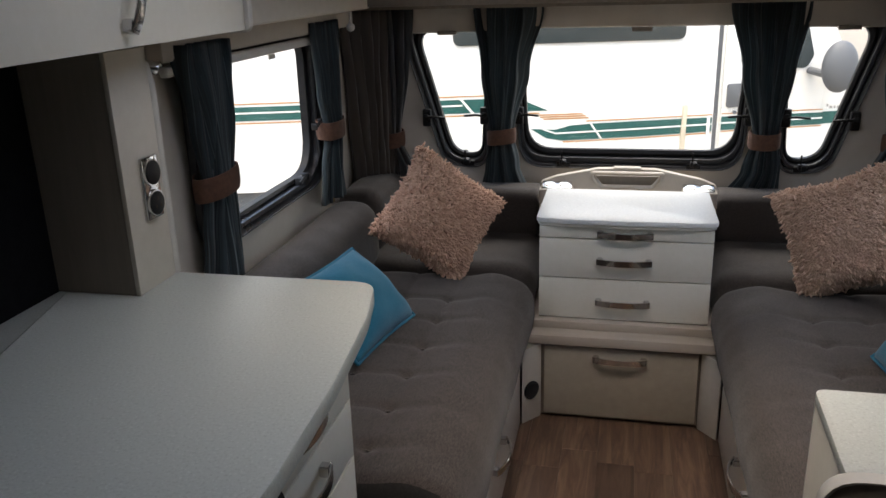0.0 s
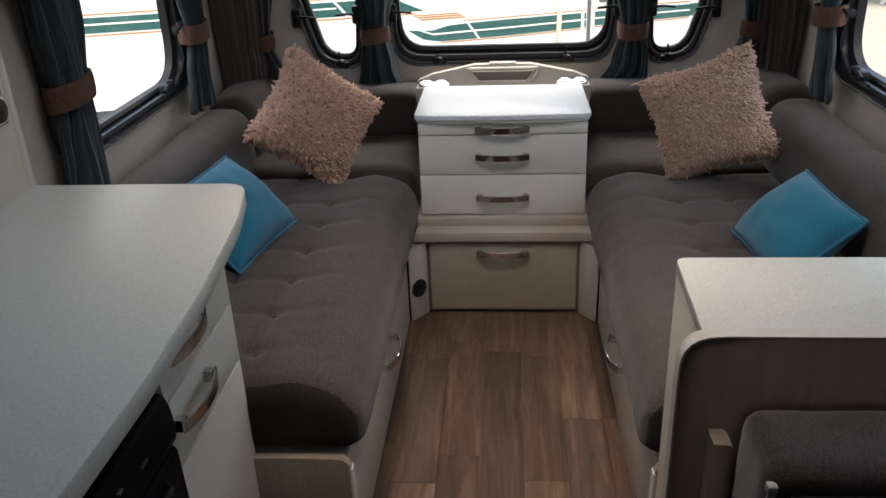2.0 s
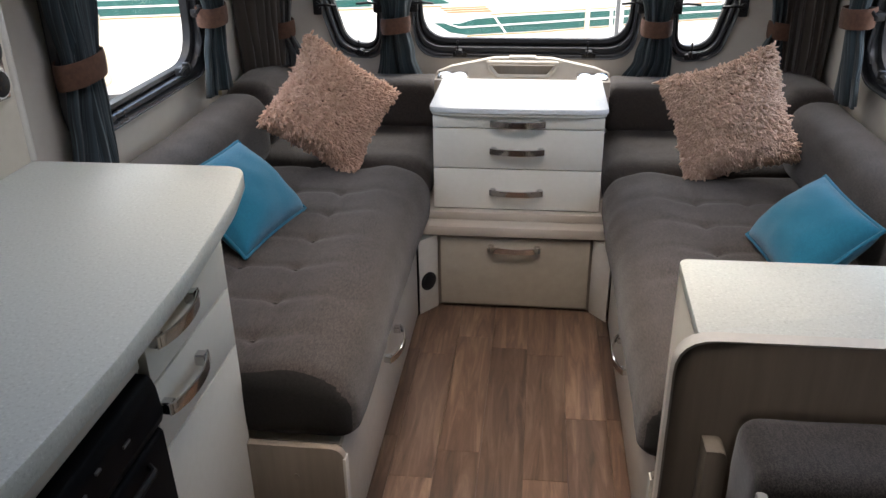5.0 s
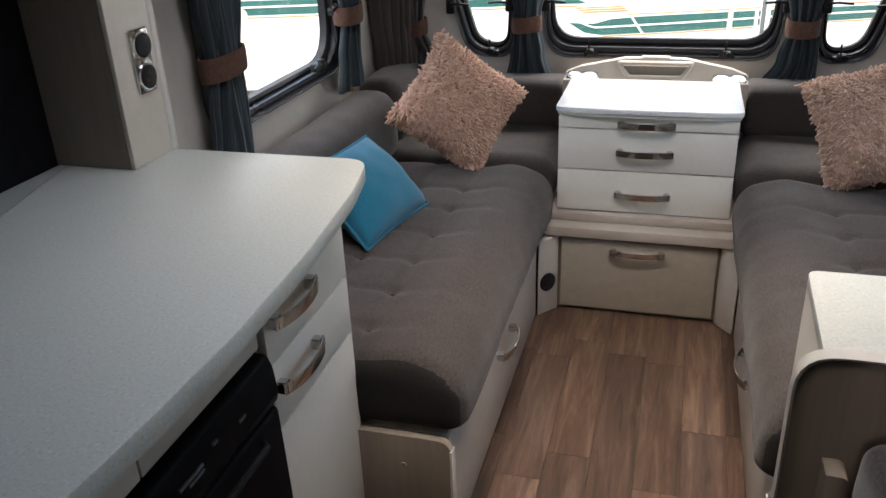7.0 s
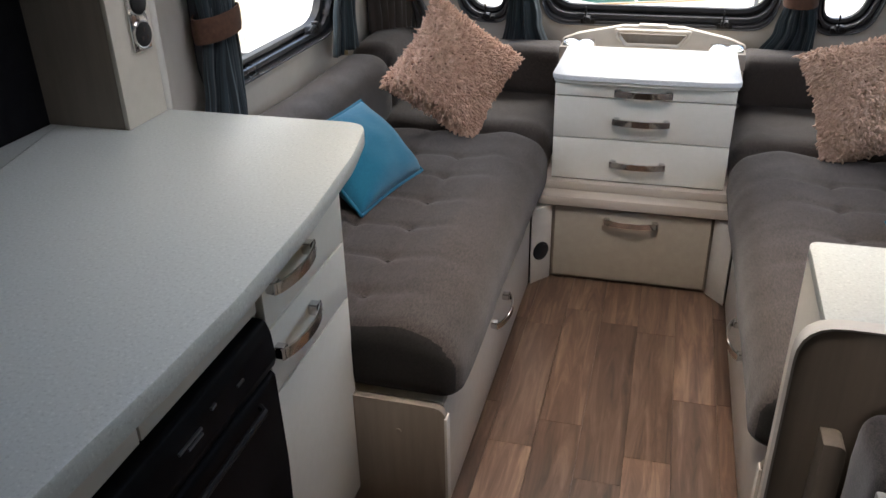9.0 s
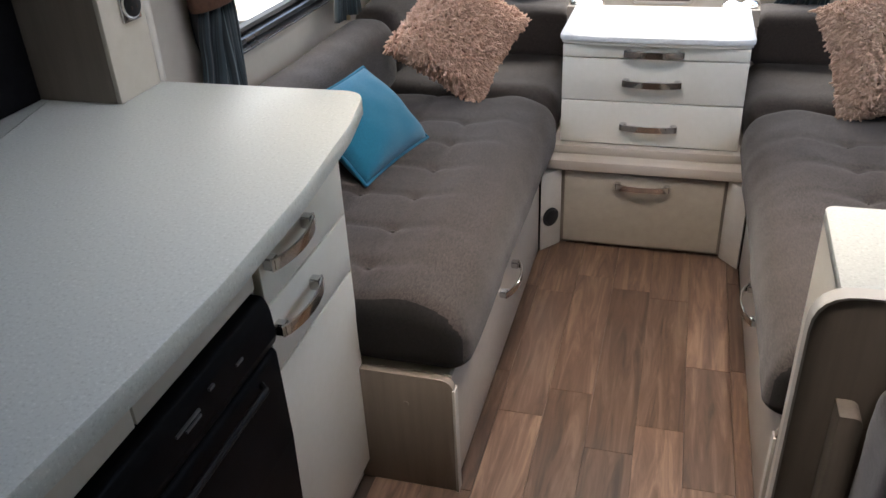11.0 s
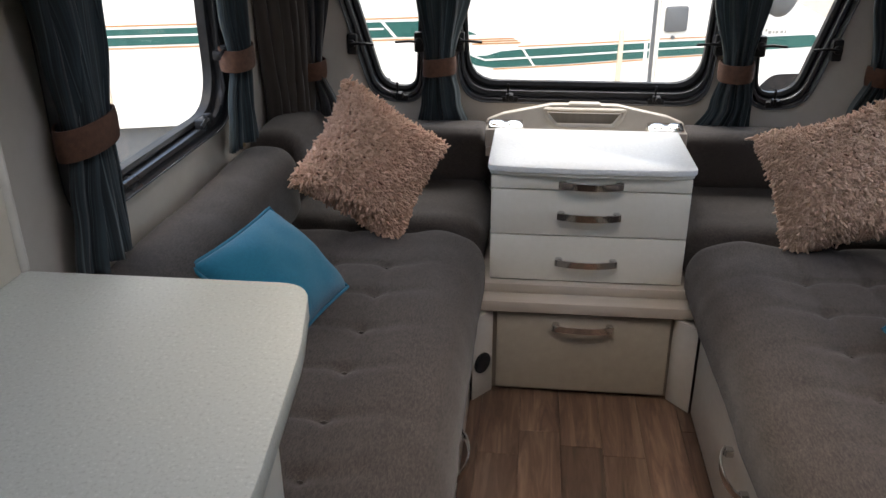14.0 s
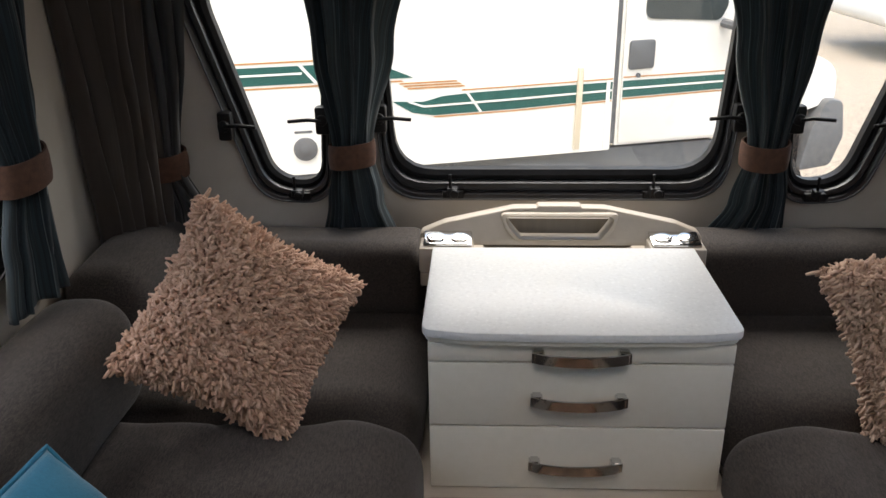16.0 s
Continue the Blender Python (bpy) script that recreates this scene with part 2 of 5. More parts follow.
VANCREAM = material("cream_fitting", (0.62, 0.54, 0.40), (0.68, 0.60, 0.46), 0.4, bump=0.02)
GREEN = material("green_stripe", (0.015, 0.085, 0.075), (0.02, 0.105, 0.09), 0.35, bump=0.0)
ORANGE = material("gold_pinline", (0.46, 0.22, 0.07), (0.52, 0.26, 0.09), 0.4, bump=0.0)
GREYPL = material("grey_bumper", (0.10, 0.105, 0.11), (0.13, 0.135, 0.14), 0.55, bump=0.1)
TYRE = material("tyre", (0.02, 0.02, 0.02), (0.03, 0.03, 0.03), 0.8, bump=0.2)
CABGLASS = material("cab_glass", (0.04, 0.05, 0.05), (0.06, 0.07, 0.07), 0.08, bump=0.0)
GRAVEL = material("gravel", (0.16, 0.135, 0.105), (0.42, 0.365, 0.29), 0.9, scale=45, bump=0.7, detail=8, distance=0.02)
GREYWASH = material("weathered_grey", (0.3, 0.29, 0.27), (0.4, 0.39, 0.36), 0.7)
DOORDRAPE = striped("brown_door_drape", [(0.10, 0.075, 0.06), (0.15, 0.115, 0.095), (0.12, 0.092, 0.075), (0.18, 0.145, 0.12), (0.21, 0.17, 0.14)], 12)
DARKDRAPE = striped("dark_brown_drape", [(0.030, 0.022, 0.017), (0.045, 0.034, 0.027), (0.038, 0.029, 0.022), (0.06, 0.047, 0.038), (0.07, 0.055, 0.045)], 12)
BRASSY = material("brass_tone", (0.42, 0.33, 0.18), (0.5, 0.4, 0.24), 0.3, 0.9, bump=0.0)


# ---- mesh helpers ----
def thing(name, label, category, group="", kind="", at=(0, 0, 0)):
    ob = new(name)
    ob.empty_display_size = 0.05
    ob.location = at
    return tagged(ob, label, category, group, kind)


def finish(bm, smooth=True, angle=40):
    bmesh.ops.recalc_face_normals(bm, faces=bm.faces)
    for f in bm.faces:
        f.smooth = smooth
    for e in bm.edges:
        if len(e.link_faces) == 2 and e.calc_face_angle(0) > radians(angle):
            e.smooth = False
    return bm


def part(name, bm, mat, parent=None, label="", smooth=True, angle=40, fix=True):
    """Links a bmesh as one mesh object, under a thing or part if given."""
    if fix:
        finish(bm, smooth, angle)
    me = bpy.data.meshes.new(name)
    bm.to_mesh(me)
    bm.free()
    me.materials.append(mat)
    ob = new(name, me)
    if parent is not None:
        ob.parent = parent
        base = Vector((0, 0, 0))
        p = parent
        while p is not None:
            base += p.location
            p = p.parent
        ob.location = -base
    return tagged(ob, label)


def box(bm, x0, x1, y0, y1, z0, z1, bevel=0.0, seg=2, turn=None):
    m = Matrix.Translation(((x0 + x1) / 2, (y0 + y1) / 2, (z0 + z1) / 2))
    if turn is not None:
        m = m @ turn
    made = bmesh.ops.create_cube(bm, size=1, matrix=m @ Matrix.Diagonal((abs(x1 - x0), abs(y1 - y0), abs(z1 - z0), 1)))
    if bevel:
        es = list({e for v in made["verts"] for e in v.link_edges})
        bmesh.ops.bevel(bm, geom=es, offset=bevel, segments=seg, affect="EDGES", profile=0.5)
    return bm


def bx(*a, **k):
    return box(bmesh.new(), *a, **k)


def cyl(bm, at, axis, r, depth, seg=20, r2=None, bevel=0.0):
    q = Vector(axis).to_track_quat("Z", "Y").to_matrix().to_4x4()
    made = bmesh.ops.create_cone(bm, cap_ends=True, segments=seg, radius1=r, radius2=r if r2 is None else r2, depth=depth, matrix=Matrix.Translation(at) @ q)
    if bevel:
        es = [e for e in {e for v in made["verts"] for e in v.link_edges} if any(len(f.verts) > 4 for f in e.link_faces)]
        bmesh.ops.bevel(bm, geom=es, offset=bevel, segments=2, affect="EDGES", profile=0.5)
    return bm


def tube(bm, pts, r, seg=8, flat=None):
    """A bar along points; flat=(side, half_width, half_thick) makes it a strip."""
    rings = []
    n = len(pts)
    for i, p in enumerate(pts):
        p = Vector(p)
        d = (Vector(pts[min(i + 1, n - 1)]) - Vector(pts[max(i - 1, 0)])).normalized()
        if flat:
            side = Vector(flat[0]).normalized()
            up = d.cross(side).normalized()
            a, b = flat[1], flat[2]
        else:
            side = d.orthogonal().normalized() if i == 0 else (last - last.dot(d) * d).normalized()
            last = side
            up = d.cross(side)
            a = b = r
        ring = []
        for k in range(seg):
            t = 2 * math.pi * k / seg
            c, s = math.cos(t), math.sin(t)
            if flat:
                c, s = (abs(c) ** 0.35) * (1 if c > 0 else -1), (abs(s) ** 0.35) * (1 if s > 0 else -1)
            ring.append(bm.verts.new(p + side * a * c + up * b * s))
        rings.append(ring)
    for q, w in zip(rings, rings[1:]):
        for k in range(seg):
            bm.faces.new((q[k], q[(k + 1) % seg], w[(k + 1) % seg], w[k]))
    bm.faces.new(rings[0])
    bm.faces.new(rings[-1])
    return bm


def rounded(points, radii, seg=6):
    """A 2D outline with rounded corners."""
    out = []
    n = len(points)
    for i in range(n):
        p, a, b = Vector(points[i]), Vector(points[i - 1]), Vector(points[(i + 1) % n])
        r = radii[i] if isinstance(radii, (list, tuple)) else radii
        u, v = (a - p).normalized(), (b - p).normalized()
        half = u.angle(v) / 2
        cut = min(r / math.tan(half), 0.49 * (a - p).length, 0.49 * (b - p).length)
        s, e = p + u * cut, p + v * cut
        for k in range(seg + 1):
            t = k / seg
            out.append((1 - t) ** 2 * s + 2 * t * (1 - t) * p + t * t * e)
    return out


def plate(outline, place, depth, holes=(), bevel=0.0):
    """A board of the outline, with holes, from place(u, v, 0) to place(u, v, depth)."""
    bm = bmesh.new()
    edges = []
    for loop in (outline, *holes):
        vs = [bm.verts.new(place(p[0], p[1], 0)) for p in loop]
        edges += [bm.edges.new((vs[i - 1], vs[i])) for i in range(len(vs))]
    if holes:
        bmesh.ops.triangle_fill(bm, use_beauty=True, use_dissolve=False, edges=edges)
    else:
        bm.faces.new([v for v in bm.verts])
    move = Vector(place(0, 0, depth)) - Vector(place(0, 0, 0))
    got = bmesh.ops.extrude_face_region(bm, geom=list(bm.faces))
    bmesh.ops.translate(bm, vec=move, verts=[g for g in got["geom"] if isinstance(g, bmesh.types.BMVert)])
    bmesh.ops.recalc_face_normals(bm, faces=bm.faces)
    if bevel:
        es = [e for e in bm.edges if len(e.link_faces) == 2 and e.calc_face_angle(0) > 1.0]
        bmesh.ops.bevel(bm, geom=es, offset=bevel, segments=2, affect="EDGES", profile=0.5)
    return bm


def ring(outer, inner, place, profile):
    """A frame between two outlines of equal length; profile: rows of (share from outer to inner, depth)."""
    bm = bmesh.new()
    n = len(outer)
    rows = []
    for s, d in profile:
        rows.append([bm.verts.new(place(outer[i][0] * (1 - s) + inner[i][0] * s, outer[i][1] * (1 - s) + inner[i][1] * s, d)) for i in range(n)])
    for a, b in zip(rows, rows[1:] + rows[:1]):
        for i in range(n):
            bm.faces.new((a[i - 1], a[i], b[i], b[i - 1]))
    return bm


def soft(cx, cy, cz, hx, hy, hz, r, step=0.02, shape=None, corner=5):
    """An upholstered block: a box with rolled edges of radius r; shape(p, n) moves each point."""
    def ticks(h):
        rr = min(r, h * 0.98)
        c = [-h + rr * (1 - math.cos(math.pi / 2 * k / corner)) for k in range(corner)]
        inner = 2 * (h - rr)
        k = max(1, int(inner / step))
        return c + [-h + rr + inner * i / k for i in range(k + 1)] + [-x for x in reversed(c)]
    t = [ticks(hx), ticks(hy), ticks(hz)]
    h = (hx, hy, hz)
    bm = bmesh.new()
    cache = {}

    def vert(p):
        key = tuple(round(x, 5) for x in p)
        if key not in cache:
            q = Vector([max(-(h[i] - min(r, h[i] * 0.98)), min(h[i] - min(r, h[i] * 0.98), p[i])) for i in range(3)])
            d = Vector(p) - q
            n = d.normalized()
            w = Vector([q[i] + n[i] * min(r, h[i] * 0.98) for i in range(3)]) + Vector((cx, cy, cz))
            if shape:
                w = shape(w, n)
            cache[key] = bm.verts.new(w)
        return cache[key]
    for axis in range(3):
        a, b = [k for k in range(3) if k != axis]
        for side in (-1, 1):
            for i in range(len(t[a]) - 1):
                for j in range(len(t[b]) - 1):
                    quad = []
                    for u, v in ((i, j), (i + 1, j), (i + 1, j + 1), (i, j + 1)):
                        p = [0, 0, 0]
                        p[axis], p[a], p[b] = side * h[axis], t[a][u], t[b][v]
                        quad.append(vert(p))
                    if len(set(quad)) > 2:
                        bm.faces.new(list(dict.fromkeys(quad)))
    return bm


def wob(p, amount, scale=6.0):
    return noise.noise(Vector(p) * scale) * amount


# ---- the setting ----
XW = 1.0          # inner face of the side walls
ZC = 1.95         # ceiling
YB = -4.2         # rear wall


def facet(side):
    """Front wall planes: centre flat, outer thirds turned back a little."""
    if side == 0:
        return lambda x, z, d: (x, 0.63 + d, z)
    return lambda x, z, d: (x, 0.63 - 0.13 * (abs(x) - 0.47) / 0.53 + d, z)


def mirror_pts(pts, s):
    return [(s * p[0], p[1]) for p in pts] if s > 0 else [(s * p[0], p[1]) for p in reversed(pts)]


W2_OUT = [(-0.400, 0.677), (0.400, 0.677), (0.450, 1.232), (-0.450, 1.232)]
W2_MID = [(-0.385, 0.724), (0.385, 0.724), (0.415, 1.212), (-0.415, 1.212)]
W2_IN = [(-0.372, 0.748), (0.372, 0.748), (0.395, 1.197), (-0.395, 1.197)]
W2_R = [0.10, 0.10, 0.06, 0.06]
# outer window, given for the right side
W3_OUT = [(0.525, 0.672), (0.690, 0.694), (0.845, 1.232), (0.495, 1.232)]
W3_MID = [(0.542, 0.704), (0.668, 0.724), (0.805, 1.212), (0.515, 1.212)]
W3_IN = [(0.552, 0.724), (0.655, 0.742), (0.780, 1.197), (0.527, 1.197)]
W3_R = [0.06, 0.10, 0.06, 0.05]


def front_wall():
    c = part("wall_front", plate([(-0.47, 0), (0.47, 0), (0.47, ZC), (-0.47, ZC)], facet(0), 0.04, [rounded(W2_OUT, W2_R)]), WALL)
    tagged(c, "cream vinyl front wall with a window cut through", "wall", kind="structure")
    for s in (-1, 1):
        w = part("wall_front_side", plate([(s * 0.47, 0), (s * 1.0, 0), (s * 1.0, ZC), (s * 0.47, ZC)], facet(s), 0.04, [rounded(mirror_pts(W3_OUT, s), W3_R if s > 0 else W3_R[::-1])]), WALL)
        tagged(w, "cream vinyl front wall beside the middle window", "wall", kind="structure")


def latch(parent, place, x, z, dy=-0.012):
    """Black turn latch with a pin."""
    o = Vector(place(x, z, dy))
    bm = bx(o.x - 0.026, o.x + 0.026, o.y - 0.006, o.y + 0.008, o.z - 0.016, o.z + 0.004, bevel=0.003)
    box(bm, o.x - 0.014, o.x + 0.012, o.y - 0.03, o.y - 0.004, o.z - 0.004, o.z + 0.018, bevel=0.005)
    cyl(bm, (o.x - 0.006, o.y - 0.022, o.z + 0.03), (0, 0, 1), 0.0035, 0.04, 8)
    cyl(bm, (o.x + 0.004, o.y - 0.03, o.z + 0.006), (0, 1, 0), 0.010, 0.016, 14, bevel=0.002)
    part("latch", bm, BLACK, parent)


def stay(parent, place, x, z, s):
    """Side stay: pivot block and lever."""
    o = Vector(place(x, z, -0.02))
    bm = bx(o.x - 0.016, o.x + 0.016, o.y - 0.012, o.y + 0.016, o.z - 0.035, o.z + 0.03, bevel=0.006)
    cyl(bm, (o.x, o.y - 0.014, o.z), (0, 1, 0), 0.013, 0.014, 14, bevel=0.002)
    tube(bm, [(o.x, o.y - 0.02, o.z), (o.x + s * 0.03, o.y - 0.024, o.z + 0.004), (o.x + s * 0.075, o.y - 0.024, o.z)], 0.0045)
    part("stay", bm, BLACK, parent)


def window(name, place, out, mid, inn, radii, label, latches, stays):
    win = thing(name, label, "window", kind="structure")
    o, m, i = rounded(out, radii), rounded(mid, radii), rounded(inn, radii)
    part("window_frame", ring(o, m, place, [(0, 0.042), (0, -0.006), (0.12, -0.016), (0.35, -0.014), (0.5, -0.004), (0.62, -0.010), (0.9, -0.008), (1.0, 0.004), (1.0, 0.042)]), RUBBER, win, "glossy black rubber frame")
    part("window_trim", ring(o, m, place, [(-0.02, -0.0035), (0.05, -0.0175), (0.16, -0.0185), (0.2, -0.012)]), CHROME_GREY, win, "grey sealing strip")
    part("sash", ring(m, i, place, [(0.02, 0.034), (0.02, 0.010), (0.5, 0.004), (1.0, 0.010), (1.0, 0.034)]), BLACK, win)
    pane = part("pane", plate(m, lambda a, b, d: place(a, b, 0.024 + d), 0.003), PANE, win, "clear acrylic pane")
    pane.visible_shadow = False
    for x, z in latches:
        latch(win, place, x, z)
    for x, z, s in stays:
        stay(win, place, x, z, s)
    return win


CHROME_GREY = material("grey_seal", (0.10, 0.105, 0.115), (0.14, 0.145, 0.155), 0.22, bump=0.0)

front_wall()
window("window_front", facet(0), W2_OUT, W2_MID, W2_IN, W2_R, "wide black-framed acrylic window above the chest", [(-0.237, 0.699), (0.237, 0.699)], [(-0.405, 0.882, 1), (0.415, 0.882, -1)])
for s in (-1, 1):
    rr = W3_R if s > 0 else W3_R[::-1]
    window("window_front_side", facet(s), mirror_pts(W3_OUT, s), mirror_pts(W3_MID, s), mirror_pts(W3_IN, s), rr, "slanted black-framed window beside the middle one", [(s * 0.60, 0.704)], [(s * 0.535, 0.882, s), (s * 0.745, 0.882, -s)])


def side_place(s):
    return lambda y, z, d: (s * (XW + d), y, z)


SW_OUT = [(-0.76, 0.748), (0.08, 0.748), (0.08, 1.245), (-0.76, 1.245)]
SW_MID = [(-0.725, 0.784), (0.032, 0.784), (0.032, 1.22), (-0.725, 1.22)]
SW_IN = [(-0.71, 0.80), (0.014, 0.80), (0.014, 1.205), (-0.71, 1.205)]
SW_R = [0.12, 0.12, 0.06, 0.06]
# unseen hole in the right wall, added to let light onto the worktop
DW = [(-1.45, 0.82), (-0.98, 0.82), (-0.98, 1.40), (-1.45, 1.40)]


def side_walls():
    for s in (-1, 1):
        holes = [rounded(SW_OUT, SW_R)]
        if s > 0:
            holes.append(DW)
        w = part("wall_left" if s < 0 else "wall_right", plate([(YB, 0), (0.63, 0), (0.63, ZC), (YB, ZC)], side_place(s), 0.04, holes), WALL)
        tagged(w, "cream vinyl side wall with a window cut through", "wall", kind="structure")
        win = window("window_side", side_place(s), SW_OUT, SW_MID, SW_IN, SW_R, "long black-framed acrylic window in the side wall", [], [])
        bm = bmesh.new()
        for y, z in ((-0.145, 0.80), (0.02, 0.94)):
            x = s * (XW - 0.02)
            box(bm, x - 0.014, x + 0.02, y - 0.028, y + 0.028, z - 0.012, z + 0.012, bevel=0.004)
            cyl(bm, (x - s * 0.012, y, z + 0.012), (0, 0, 1), 0.012, 0.022, 12, bevel=0.002)
            tube(bm, [(x - s * 0.014, y, z + 0.01), (x - s * 0.018, y - 0.03, z + 0.014), (x - s * 0.018, y - 0.06, z + 0.004)], 0.005)
        tube(bm, [(s * (XW - 0.012), 0.03, 0.83), (s * (XW - 0.012), 0.03, 1.2)], 0.006)
        tube(bm, [(s * (XW - 0.012), 0.0, 0.81), (s * (XW - 0.02), 0.02, 0.85), (s * (XW - 0.012), 0.03, 0.93)], 0.004)
        part("stay", bm, BLACK, win, "black hinged window stay and catch")


side_walls()
tagged(part("wall_rear", bx(-XW - 0.04, XW + 0.04, YB - 0.04, YB, 0, ZC), WALL), "plain cream rear wall", "wall", kind="structure")
# unseen roof opening, added to light the kitchen and lounge from above
roof = plate([(-XW, YB), (XW, YB), (XW, 0.63), (-XW, 0.63)], lambda x, y, d: (x, y, ZC + d), 0.05, [[(-0.42, -1.58), (0.42, -1.58), (0.42, -0.90), (-0.42, -0.90)]])
tagged(part("ceiling", roof, CEIL), "off-white ceiling board with an unseen opening added for light", "ceiling", kind="structure")
tagged(part("floor", bx(-XW, XW, YB, 0.63, -0.06, -0.006), GROOVE), "wood-print floor of narrow oak planks", "floor", kind="structure")


# ---- fixed cupboards ----
def bow_handle(parent, a, b, out, width=0.016, bulge=0.022, name="handle", mat=None, label="curved chrome bow handle"):
    """Flat bow handle between two feet; out points away from the front."""
    a, b, out = Vector(a), Vector(b), Vector(out)
    along = (b - a).normalized()
    side = along.cross(out).normalized()
    pts = []
    for k in range(13):
        t = k / 12
        pts.append(a + (b - a) * t + out * (0.016 + bulge * (1 - (2 * t - 1) ** 2) ** 0.8))
    bm = tube(bmesh.new(), pts, 0.0, 8, (side, width / 2, 0.0028))
    for e in (a, b):
        q = e + along * (0.010 if e is a else -0.010)
        m = Matrix((along, side, out)).transposed().to_4x4()
        made = bmesh.ops.create_cube(bm, size=1, matrix=Matrix.Translation(q + out * 0.010) @ m @ Matrix.Diagonal((0.020, width, 0.022, 1)))
        bmesh.ops.bevel(bm, geom=list({x for v in made["verts"] for x in v.link_edges}), offset=0.003, segments=2, affect="EDGES")
    return part(name, bm, mat or CHROME, parent, label)


def chest():
    c = thing("chest_of_drawers", "cream three-drawer chest with chrome handles under the front window", "chest of drawers", at=(0, 0.2, 0.33))
    part("carcass", bx(-0.262, 0.262, 0.026, 0.345, 0.330, 0.640, bevel=0.002), CREAM, c)
    for z0, z1, hz in ((0.602, 0.638, 0.620), (0.471, 0.598, 0.532), (0.334, 0.467, 0.396)):
        d = part("drawer_front", bx(-0.262, 0.262, -0.006, 0.0255, z0, z1, bevel=0.0015), CREAM, c)
        bow_handle(d, (-0.083, -0.006, hz), (0.083, -0.006, hz), (0, -1, 0), width=0.021, bulge=0.016)
    tagged(c, group="")
    return c


chest()


def chest_top():
    edge = [(-0.272, 0.350), (-0.272, -0.012), (-0.20, -0.026), (0.0, -0.030), (0.20, -0.026), (0.272, -0.012), (0.272, 0.350)]
    out = rounded(edge, [0.004, 0.022, 0.2, 0.3, 0.2, 0.022, 0.004])
    t = thing("chest_worktop", "white speckled laminate top lying on the drawer chest", "worktop", at=(0, 0.2, 0.64))
    part("top_panel", plate(out, lambda x, y, d: (x, y, 0.652 + d), 0.016, bevel=0.003), WHITE_TOP, t)
    low = rounded([(x * 0.985, y + 0.006) for x, y in edge], [0.004, 0.022, 0.2, 0.3, 0.2, 0.022, 0.004])
    part("lower_panel", plate(low, lambda x, y, d: (x, y, 0.641 + d), 0.0105, bevel=0.003), CREAM, t, "cream edge board")


chest_top()


def console():
    """Moulded tray behind the top, with a wide grip opening and a chrome plate at each end."""
    c = thing("moulded_console", "beige moulded tray with a grip opening and chrome end plates", "tray", at=(0, 0.5, 0.60))

    def place(x, z, d):
        return (x, 0.42 + 0.55 * (z - 0.655) + d, z + 0.006)
    top = [(-0.305, 0.640), (0.305, 0.640), (0.305, 0.664), (0.25, 0.684), (0.10, 0.712), (0.05, 0.7125), (0.045, 0.7165), (-0.045, 0.7165), (-0.05, 0.7125), (-0.10, 0.712), (-0.25, 0.684), (-0.305, 0.664)]
    hole = rounded([(-0.085, 0.6555), (0.085, 0.6555), (0.125, 0.698), (-0.125, 0.698)], 0.012)
    part("moulding", plate(rounded(top, [0.004, 0.004, 0.02, 0.05, 0.05, 0.004, 0.004, 0.004, 0.004, 0.05, 0.05, 0.02]), place, 0.03, [hole], bevel=0.003), TRAY, c)
    rim = [(x * 1.12, z + (0.007 if z > 0.68 else -0.004)) for x, z in hole]
    part("grip_rim", ring(rim, hole, place, [(0, 0.0), (0.1, -0.009), (0.8, -0.012), (1, -0.006), (1, 0.02)]), TRAY, c)
    part("tray_floor", bx(-0.30, 0.30, 0.352, 0.60, 0.575, 0.605, bevel=0.004), TRAY, c)
    # taupe boards added in the well; their dark colour stands for its shade
    part("well_back", bx(-0.165, 0.165, 0.468, 0.474, 0.6055, 0.688), TAUPE, c, "back of the tray well, taupe in place of shade")
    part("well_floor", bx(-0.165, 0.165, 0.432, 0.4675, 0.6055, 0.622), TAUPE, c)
    for s in (-1, 1):
        part("plate_seat", bx(s * 0.186, s * 0.302, 0.356, 0.430, 0.6055, 0.661, bevel=0.004), TRAY, c)
    for s in (-1, 1):
        bm = bmesh.new()
        box(bm, s * 0.242 - 0.052, s * 0.242 + 0.052, -0.03, 0.03, -0.004, 0.004, bevel=0.003)
        bmesh.ops.transform(bm, matrix=Matrix.Translation((0, 0.397, 0.667)) @ Matrix.Rotation(radians(9), 4, "X"), verts=bm.verts)
        p = part("end_plate", bm, CHROME, c, "polished chrome plate with two round inserts")
        bm = bmesh.new()
        for k in (-1, 1):
            q = Vector((s * 0.242 + k * 0.026, 0.395, 0.6705))
            n = Vector((0, -math.sin(radians(9)), math.cos(radians(9))))
            cyl(bm, q, n, 0.020, 0.010, 24, bevel=0.002)
            cyl(bm, q + n * 0.003, n, 0.013, 0.009, 24, bevel=0.001)
        part("insert", bm, CHROME, p)


console()


